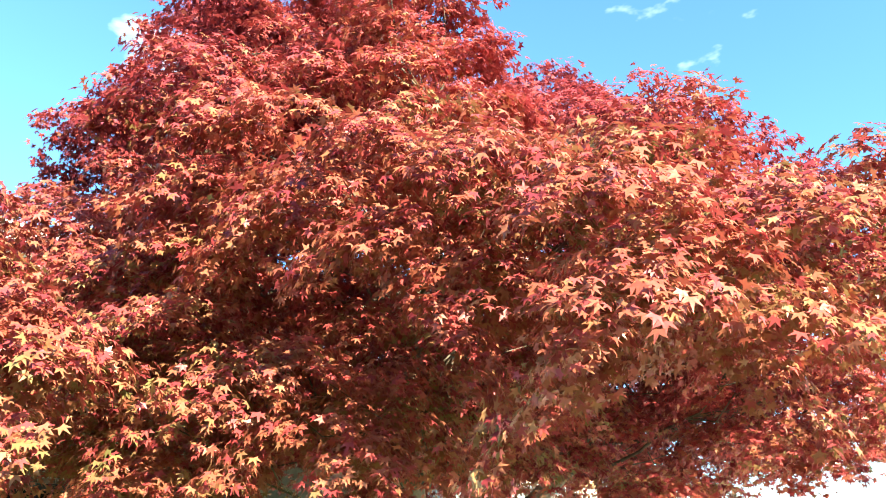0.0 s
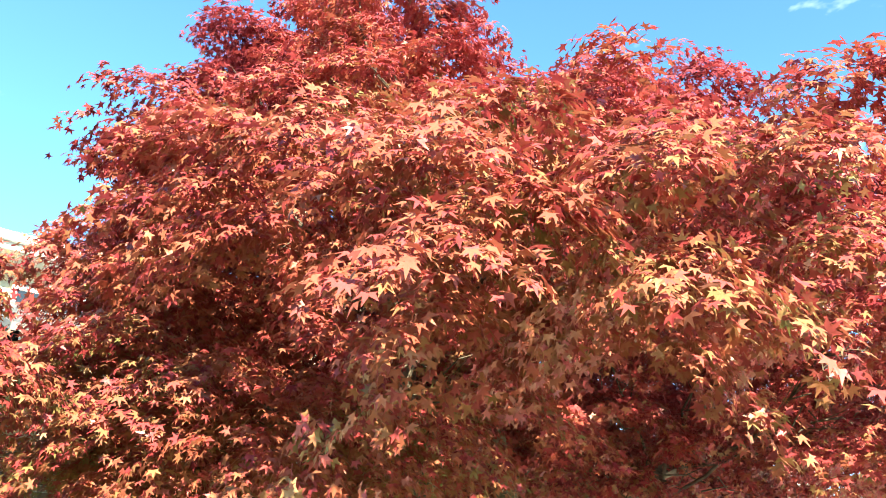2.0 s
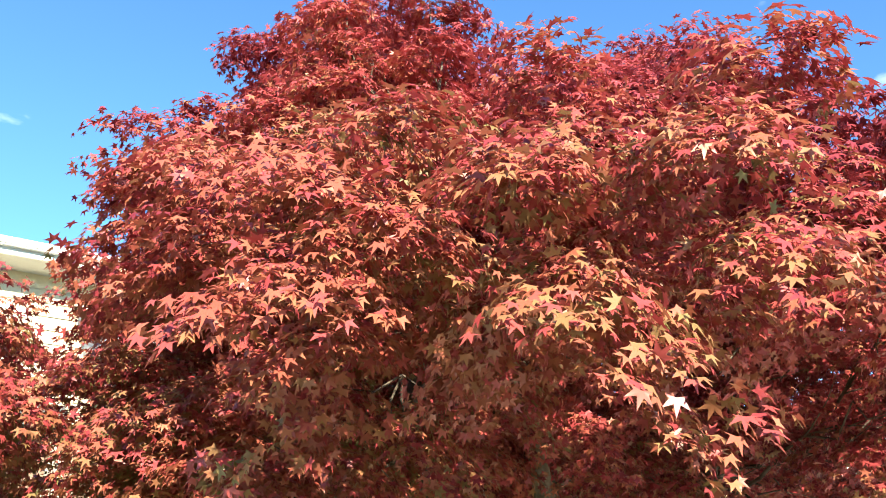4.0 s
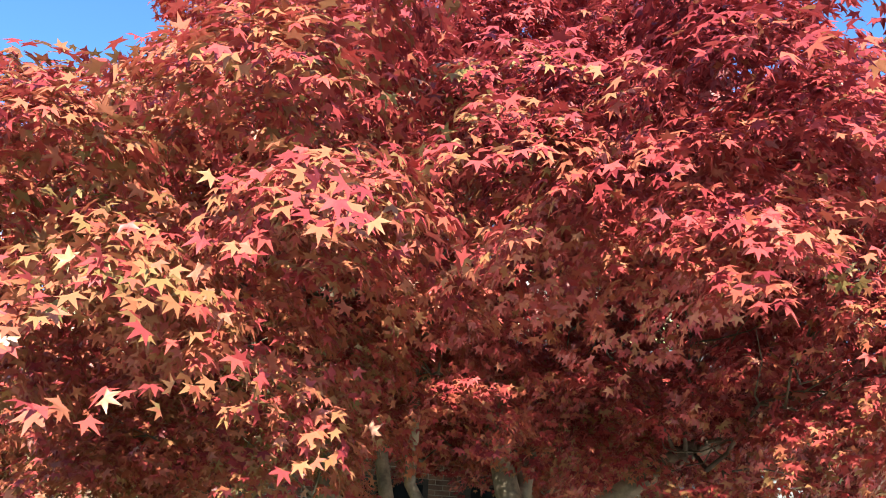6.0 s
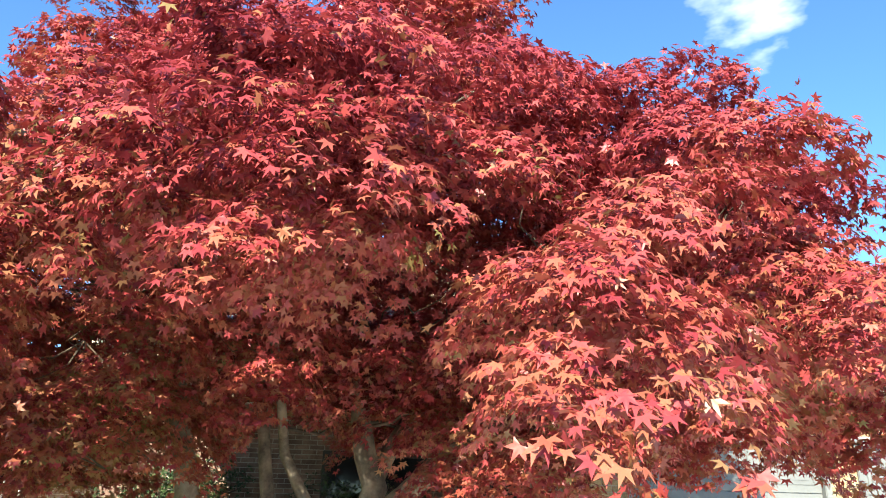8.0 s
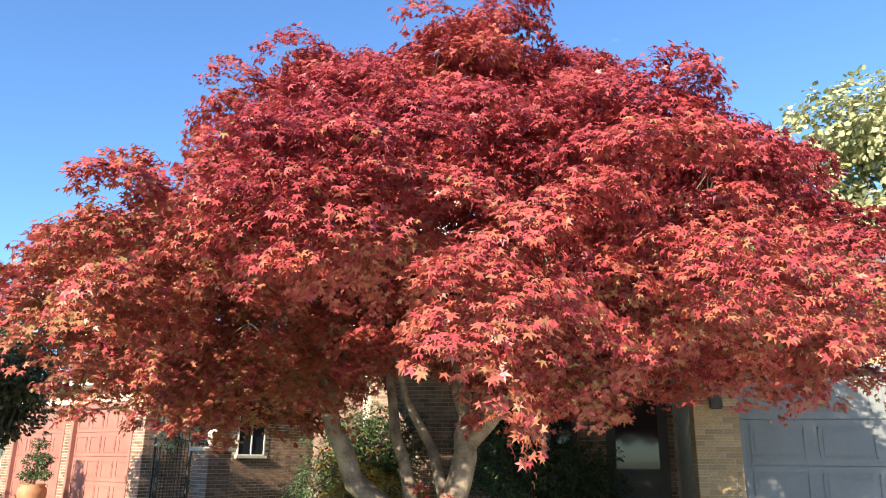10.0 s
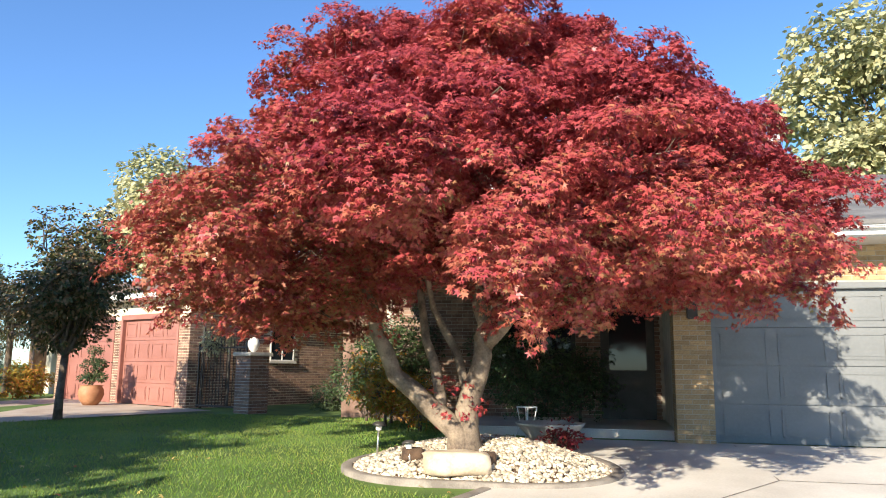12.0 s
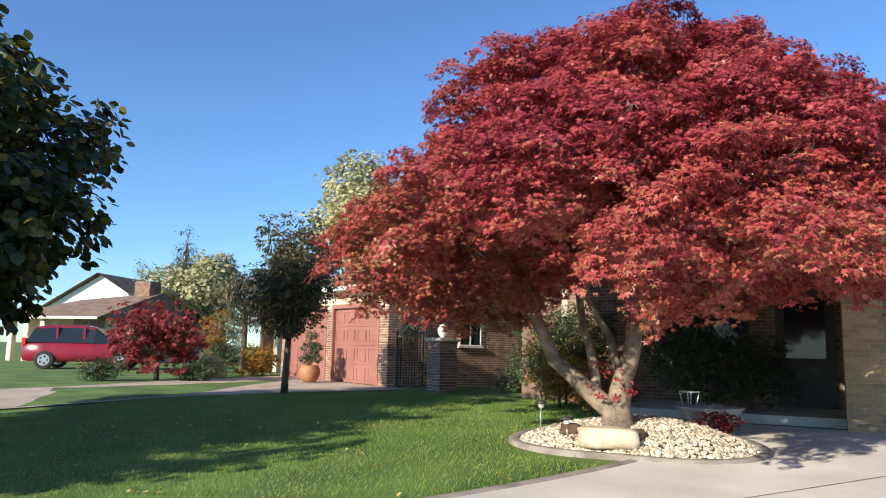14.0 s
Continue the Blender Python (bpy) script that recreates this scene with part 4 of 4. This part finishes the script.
# ---- the neighbouring house ----
NB = pose(-8.27, 8.05, 0, 0, 0, -25)
nb = thing("brick_house", "single-storey brown brick house with terracotta garage doors", "house", kind="structure", at=NB)
part("wall", Shape().box(-0.5, 0, 0, 0.25, 0, 2.2).box(-3.55, -3.1, 0, 0.25, 0, 2.2).box(-6.6, -6.1, 0, 0.25, 0, 2.2).box(-0.25, 0, 0.25, 9, 0, 2.75).box(-6.6, 0, 0, 0.25, 2.2, 2.7), CREAM_WALL, nb, "pale wall above the doors")
part("eaves_board", Shape().box(-7, 0.35, -0.42, -0.36, 2.66, 2.84, 0.006).box(0.32, 0.38, -0.4, 9.4, 2.66, 2.84, 0.006), WHITE, nb)
part("soffit", Shape().box(-7, 0.34, -0.38, 0.1, 2.66, 2.68).box(-0.1, 0.34, 0.1, 9.4, 2.66, 2.68), SOFFIT, nb)
part("roof", Shape().add([(-7.1, -0.5, 2.82), (0.45, -0.5, 2.82), (0.45, 9.5, 2.82), (-7.1, 9.5, 2.82), (-3.3, 3.2, 4.2), (-3.3, 6, 4.2)], [(0, 1, 4), (1, 2, 5, 4), (2, 3, 5), (3, 0, 4, 5), (3, 2, 1, 0)]), BROWN_ROOF, nb, "brown shingle roof")
for x0 in (-3.05, -6.05):
    d = garage_door("garage_door", 2.5, 2.15, 4, 4, TERRA_DOOR, nb, "terracotta panelled garage door")
    d.location = (x0, 0.08, 0.02)
    part("door_frame", Shape().box(x0 - 0.1, x0, -0.02, 0.1, 0, 2.25, 0.008).box(x0 + 2.5, x0 + 2.6, -0.02, 0.1, 0, 2.25, 0.008).box(x0 - 0.1, x0 + 2.6, -0.02, 0.1, 2.17, 2.3, 0.008), TERRA_DOOR, nb)
w1 = part("side_window", Shape().box(-0.02, 0.04, 2.42, 2.45, 1.15, 2.1).box(-0.02, 0.04, 3.2, 3.23, 1.15, 2.1).box(-0.02, 0.04, 2.45, 3.2, 2.07, 2.1).box(-0.02, 0.04, 2.45, 3.2, 1.15, 1.18).box(-0.02, 0.04, 2.81, 2.84, 1.18, 2.07), SOFFIT, nb, "white sliding window")
part("pane", Shape().box(0.008, 0.02, 2.45, 2.81, 1.18, 2.07), glass_mat, w1)
part("pane", Shape().box(0.008, 0.02, 2.84, 3.2, 1.18, 2.07), glass_mat, w1)
part("window_sill", Shape().box(0, 0.09, 2.36, 3.29, 1.08, 1.15, 0.008), STONE, w1)
for y in (0.35, 1.1):
    part("downpipe", Shape().tube([(0.07, y, 0.0), (0.07, y, 2.6)], (0.035, 0.035), 8), DARK_FRAME, nb)
part("entry_wall", Shape().box(-12, -7.2, 1.8, 2.0, 0, 2.7), CREAM_WALL, nb, "pale recessed entrance wall")
ew = part("entry_window", Shape().box(-9.6, -8.4, 1.74, 1.8, 0.9, 2.1, 0.01), WHITE, nb)
part("pane", Shape().box(-9.5, -8.5, 1.725, 1.74, 1.0, 2.0), glass_mat, ew)
for x in (-7.0, -10.6):
    part("brick_column", Shape().box(x - 0.2, x + 0.2, 1.0, 1.4, 0, 2.7, 0.01), RED_BRICK, nb)
part("entry_roof", Shape().box(-12.2, -6.6, 0.7, 6, 2.7, 2.9, 0.02).add([(-12.3, 0.6, 2.9), (-6.5, 0.6, 2.9), (-6.5, 6, 4.2), (-12.3, 6, 4.2)], [(0, 1, 2, 3)]), BROWN_ROOF, nb)

post = thing("gate_post", "brown brick gate post with a stone cap and globe lamp", "post", at=NB @ pose(2.42, 0.0, 0))
part("shaft", Shape().box(-0.25, 0.25, -0.25, 0.25, 0, 1.22, 0.008), PALE_MORTAR, post)
part("cap", Shape().box(-0.31, 0.31, -0.31, 0.31, 1.22, 1.30, 0.015), STONE, post)
part("globe", Shape().lathe([(0.05, 1.3), (0.06, 1.33), (0.09, 1.36), (0.125, 1.44), (0.13, 1.5), (0.11, 1.57), (0.06, 1.62), (0.01, 1.63)], sides=18), GLOBE, post, "white opal globe lamp", smooth=True)
gate = thing("iron_gate", "black wrought-iron garden gate between wall and post", "gate", at=NB @ pose(0.35, 0.05, 0))
part("gate_frame", Shape().box(0, 1.8, -0.015, 0.015, 0.08, 0.12).box(0, 1.8, -0.015, 0.015, 1.4, 1.44).box(0, 0.04, -0.02, 0.02, 0.05, 1.55).box(1.76, 1.8, -0.02, 0.02, 0.05, 1.55), IRON, gate)
for k in range(14):
    x = 0.12 + k * 0.12
    part("bar", Shape().tube([(x, 0, 0.1), (x, 0, 1.5 + 0.08 * math.sin(k / 13 * math.pi)), (x, 0, 1.62 + 0.08 * math.sin(k / 13 * math.pi))], (0.009, 0.009, 0.001), 6), IRON, gate)

top = thing("topiary", "cloud-pruned topiary in a round terracotta pot", "topiary", at=pose(-11.0, 8.25, 0.02))
part("pot", Shape().lathe([(0.16, 0), (0.24, 0.1), (0.3, 0.25), (0.29, 0.38), (0.24, 0.44), (0.27, 0.48), (0.24, 0.48), (0.22, 0.42)], sides=24), POT, top, "terracotta pot", smooth=True)
part("stem", Shape().tube([(0, 0, 0.42), (0.04, 0, 0.8), (-0.03, 0, 1.1), (0, 0, 1.4)], (0.03, 0.025, 0.02, 0.015), 8), DARK_BARK, top, smooth=True)
for x, z, r in ((-0.14, 0.68, 0.2), (0.2, 0.7, 0.18), (0.0, 0.98, 0.26), (0.22, 1.0, 0.14), (0.0, 1.34, 0.15)):
    g = np.random.default_rng(int(z * 100))
    p, o = crown_points([(x, 0, z, r), (x + r * 0.5, 0, z, r * 0.7), (x - r * 0.5, 0.05, z, r * 0.7)], 1900, g, 0.5, 0.5)
    a, w, u = sprays(p, o, 5, 0.05, g)
    part("leaf_pad", leaves("leaf_pad", oval_outline(0.5), a, w, u, np.full(len(a), 0.05), SHRUB), SHRUB, top)["kind"] = "stuff"

# ---- small things by the maple ----
for x, y, tilt in ((-0.98, 0.0, 4), (-0.52, -0.32, -6)):
    z = bed_height(x, y)
    light = thing("garden_light", "small steel solar garden light on a spike", "garden light", "bed lights", at=pose(x, y, z - 0.05, tilt, tilt, 0))
    h = 0.34 if x < -0.7 else 0.18
    part("spike", Shape().tube([(0, 0, 0), (0, 0, h)], (0.011, 0.011), 8), STEEL, light, smooth=True)
    part("lens", Shape().lathe([(0.03, h), (0.035, h + 0.03), (0.035, h + 0.05)], sides=14), GLOBE, light)
    part("cap", Shape().lathe([(0.07, h + 0.05), (0.075, h + 0.06), (0.045, h + 0.085), (0.01, h + 0.09)], sides=16), DARK_FRAME, light, smooth=True)
urn = thing("stone_planter", "low grey stone planter beside the path", "planter", at=pose(0.72, 2.05, 0.02))
part("bowl", Shape().lathe([(0.22, 0), (0.24, 0.05), (0.3, 0.12), (0.42, 0.26), (0.46, 0.3), (0.42, 0.3), (0.36, 0.24)], sides=28), STONE, urn, smooth=True)
chair = thing("wire_planter", "white wire plant stand by the porch", "plant stand", at=pose(0.35, 2.7, 0.0))
part("ring", Shape().tube([(0.14 * math.cos(a * 0.5236), 0.14 * math.sin(a * 0.5236), 0.48) for a in range(13)], [0.008] * 13, 6, False), WHITE, chair)
for k in range(4):
    a = k * math.pi / 2
    part("leg", Shape().tube([(0.2 * math.cos(a), 0.2 * math.sin(a), 0), (0.09 * math.cos(a), 0.09 * math.sin(a), 0.25), (0.14 * math.cos(a), 0.14 * math.sin(a), 0.48)], (0.008,) * 3, 6), WHITE, chair)


# ---- the far house and the parked car ----
fh = thing("far_house", "single-storey tan house with brown roof and columns", "house", kind="structure", at=pose(-31.5, 16.5, 0, 0, 0, 12))
part("wall", Shape().box(-4, 0.6, 0, 8, 0, 2.3), CREAM_WALL, fh)
part("side_wall", Shape().box(-0.9, 0.62, -0.5, 0, 0, 2.3), RED_BRICK, fh, "shaded brown brick wall")
part("roof", Shape().add([(-5, -1.2, 2.3), (1.2, -1.2, 2.3), (1.2, 9, 2.3), (-5, 9, 2.3), (-4.6, 4, 3.5), (1.0, 4, 3.9)], [(0, 1, 5, 4), (2, 3, 4, 5), (1, 2, 5), (3, 0, 4), (3, 2, 1, 0)]), BROWN_ROOF, fh, "brown shingle roof")
part("fascia", Shape().box(-5, 1.2, -1.26, -1.2, 2.18, 2.32, 0.01), SOFFIT, fh)
for x in (-4.4, -3.4, -2.4):
    part("column", Shape().box(x - 0.15, x + 0.15, -1.0, -0.7, 0, 2.2, 0.02), CREAM, fh)
w = part("window", Shape().box(-2.0, -1.1, -0.06, 0, 0.8, 1.9, 0.01), WHITE, fh)
part("pane", Shape().box(-1.93, -1.17, -0.075, -0.06, 0.88, 1.82), glass_mat, w)
part("chimney", Shape().box(-0.3, 0.7, 3.2, 4.2, 2.6, 4.5, 0.02), RED_BRICK, fh, "brown brick chimney")
wh = thing("white_gabled_house", "distant house with a pale gable and grey roof", "house", kind="structure", at=pose(-42, 24, 0, 0, 0, 20))
part("wall", Shape().box(-4, 5, 0, 8, 0, 3).add([(-4, 0, 3), (5, 0, 3), (0.5, 0, 5.6), (-4, 8, 3), (5, 8, 3), (0.5, 8, 5.6)], [(0, 1, 2), (3, 5, 4)]), WHITE, wh)
part("roof", Shape().add([(-4.6, -0.5, 2.7), (0.5, -0.5, 5.7), (0.5, 8.5, 5.7), (-4.6, 8.5, 2.7), (5.6, -0.5, 2.7), (5.6, 8.5, 2.7)], [(0, 1, 2, 3), (1, 4, 5, 2)]), BROWN_ROOF, wh)


def suv(at):
    """A compact crossover: lofted body, dark glass, wheels. x runs forward."""
    car = thing("suv", "dark red compact crossover parked on the far drive", "car", at=at)
    low = [(-2.15, 0.75, 0.42, 0.86), (-2.05, 0.86, 0.3, 0.98), (-1.3, 0.9, 0.28, 1.0), (0.6, 0.9, 0.28, 1.0), (1.2, 0.88, 0.28, 0.98), (1.85, 0.84, 0.32, 0.9), (2.15, 0.7, 0.42, 0.74)]
    s = Shape()
    for x, w, z0, z1 in low:
        s.v += [(x, -w * 0.94, z0), (x, -w, z0 + 0.2), (x, -w * 0.97, z1 - 0.08), (x, -w * 0.88, z1), (x, w * 0.88, z1), (x, w * 0.97, z1 - 0.08), (x, w, z0 + 0.2), (x, w * 0.94, z0)]
    n = len(low)
    s.f = [(i * 8 + k, i * 8 + (k + 1) % 8, (i + 1) * 8 + (k + 1) % 8, (i + 1) * 8 + k) for i in range(n - 1) for k in range(8)] + [tuple(range(8))[::-1], tuple((n - 1) * 8 + k for k in range(8))]
    part("body", s, CAR_RED, car, smooth=True)
    cab = [(-2.0, 0.78, 0.98, 1.06), (-1.75, 0.72, 0.98, 1.55), (-1.2, 0.68, 0.98, 1.64), (-0.1, 0.68, 0.98, 1.65), (0.35, 0.7, 0.98, 1.55), (1.15, 0.78, 0.96, 1.0)]
    for name, mat, grow, cut in (("cabin_glass", glass_mat, 0.0, 0.0), ("roof_panel", CAR_RED, 0.012, 1.5)):
        s = Shape()
        for x, w, z0, z1 in cab[1:-1] if cut else cab:
            lo = max(z0, cut) if cut else z0
            s.v += [(x, -0.84 if not cut else -w - grow, min(lo, z1)), (x, -w - grow, z1 - 0.05 + grow), (x, -w * 0.85, z1 + grow), (x, w * 0.85, z1 + grow), (x, w + grow, z1 - 0.05 + grow), (x, 0.84 if not cut else w + grow, min(lo, z1))]
        n = len(s.v) // 6
        s.f = [(i * 6 + k, i * 6 + (k + 1) % 6, (i + 1) * 6 + (k + 1) % 6, (i + 1) * 6 + k) for i in range(n - 1) for k in range(6)] + [tuple(range(6))[::-1], tuple((n - 1) * 6 + k for k in range(6))]
        part(name, s, mat, car, smooth=False)
    for x0, y0 in itertools.product((-1.0, -0.05), (-0.8, 0.7)):
        part("pillar", Shape().box(x0, x0 + 0.1, y0, y0 + 0.1, 0.98, 1.56, 0.01), CAR_RED, car)
    for x in (-1.3, 1.32):
        for y in (-0.86, 0.86):
            w = part("wheel", Shape().tube([(x, y - 0.1, 0.34), (x, y - 0.08, 0.34), (x, y + 0.08, 0.34), (x, y + 0.1, 0.34)], (0.29, 0.34, 0.34, 0.29), 24), RUBBER, car, "black tyre", smooth=False)
            part("rim", Shape().tube([(x, y - 0.115, 0.34), (x, y + 0.115, 0.34)], (0.21, 0.21), 20), RIM, w, "alloy rim")
            for k in range(5):
                a = k * 1.2566
                part("spoke_gap", Shape().tube([(x + 0.13 * math.cos(a), y - 0.118, 0.34 + 0.13 * math.sin(a)), (x + 0.13 * math.cos(a), y + 0.118, 0.34 + 0.13 * math.sin(a))], (0.04, 0.04), 8), RUBBER, w)
    for y in (-0.78, 0.78):
        part("tail_lamp", Shape().box(-2.14, -1.98, y - 0.08, y + 0.08, 0.85, 1.15, 0.02), LAMP_RED, car, "red tail lamp")
        part("headlight", Shape().box(1.98, 2.1, y - 0.12, y + 0.1, 0.66, 0.8, 0.02), GLOBE, car)
    return car


suv(pose(-23.3, 10.2, 0.0, 0, 0, 40))

# ---- lawn blades and fallen leaves ----
gg = np.random.default_rng(5)
n = 150000
bx, by = -9.5 + 10.2 * gg.random(n), -8.5 + 15.0 * gg.random(n)
edge = np.array([lawn_edge(v) for v in by]) - 0.1
ok = (bx < edge) & (np.hypot(bx - 0.1, by - 0.42) > 1.5) & (bx > -9.2 - 0.33 * (2 - by)) & ~((bx < -7.0) & (by > 4.6 + 1.3 * (bx + 8.2)) & (bx < -6.9))
bx, by = bx[ok], by[ok]
bz = np.array([ground_z(v) for v in by])
h = 0.022 + 0.022 * gg.random(len(bx))
turn = gg.random(len(bx)) * 6.283
blade = (np.array([(0, 0.11, 0), (0, -0.11, 0), (1.0, 0, 0.15)]), np.array([(0, 1, 2)]))
tilt = np.stack([0.5 * np.cos(turn), 0.5 * np.sin(turn), np.ones(len(bx))], 1)
me = leaves("grass", blade, np.stack([bx, by, bz], 1), tilt, np.stack([-np.sin(turn), np.cos(turn), 0 * turn], 1), h, BLADE)
tagged(new("grass", me), "short mown green grass blades on the lawn", "grass", kind="stuff")
n = 260
fx, fy = -7 + 7.5 * gg.random(n), -8.5 + 9 * gg.random(n)
okf = fx < np.array([lawn_edge(v) for v in fy]) - 0.15
fx, fy = fx[okf], fy[okf]
fz = np.array([ground_z(v) for v in fy]) + 0.035
me = leaves("fallen_leaves", maple_outline(), np.stack([fx, fy, fz], 1), gg.normal(size=(len(fx), 3)) * np.array([1, 1, 0.2]), np.array([0, 0, 1.0]) + 0.3 * gg.normal(size=(len(fx), 3)), 0.03 + 0.02 * gg.random(len(fx)), YELLOWED)
tagged(new("fallen_leaves", me), "scattered dry yellow leaves on the grass", "leaves", kind="stuff")

# ---- bricks as pieces ----
brick_box = Shape().box(0, 1, 0, 1, 0, 1).mesh("brick", TAN_BRICK)
red_box = Shape().box(0, 1, 0, 1, 0, 1).mesh("brick", RED_BRICK)


def lay(parent, rows, m, mesh, proud=0.006):
    for a, b, z0, z1 in rows:
        o = new("brick", mesh)
        o.parent = parent
        o.matrix_basis = m @ Matrix.LocRotScale((a, -proud, z0), None, (b - a, proud + 0.02, z1 - z0))


def lay_joined(parent, name, rows, m, mat, proud=0.006):
    s = Shape()
    for a, b, z0, z1 in rows:
        k = len(s.v)
        s.box(a, b, -proud, 0.02, z0, z1)
        s.v[k:] = [tuple(m @ Vector(p)) for p in s.v[k:]]
    part(name.replace("bricks", "brickwork"), s, mat, parent)["kind"] = "stuff"


pier = [o for o in house.children if o.name.startswith("pier")][0]
lay(pier, wall_bricks(0.5, 2.74), pose(2.39, 3.02, 0), brick_box)
lay(pier, wall_bricks(0.48, 2.74), pose(2.39, 3.5, 0, 0, 0, -90), brick_box)
lay_joined(house, "lintel_bricks", [(a, b, z0, z1) for a, b, z0, z1 in wall_bricks(6.5, 0.6)], pose(2.9, 3.28, 2.26), TAN_BRICK)
lay_joined(house, "porch_bricks", wall_bricks(5.0, 2.9), pose(-2.6, 6.0, 0), RED_BRICK)
lay_joined(house, "mullion_bricks", wall_bricks(0.44, 2.2), pose(5.28, 3.28, 0), TAN_BRICK)
lay_joined(nb, "side_bricks", [r for r in wall_bricks(9.0, 2.7, joint=0.016) if not (r[1] > 2.4 and r[0] < 3.25 and r[3] > 1.1 and r[2] < 2.14)], pose(0, 0, 0, 0, 0, 90), RED_BRICK)
for x0, x1 in ((-0.5, 0), (-3.55, -3.15), (-6.6, -6.15)):
    lay_joined(nb, "front_bricks", wall_bricks(x1 - x0, 2.2), pose(x0, 0, 0), RED_BRICK)
shaft = [o for o in post.children if o.name.startswith("shaft")][0]
for k in range(4):
    lay(shaft, wall_bricks(0.5, 1.22), pose(0, 0, 0, 0, 0, 90 * k) @ pose(-0.25, -0.25, 0), red_box)
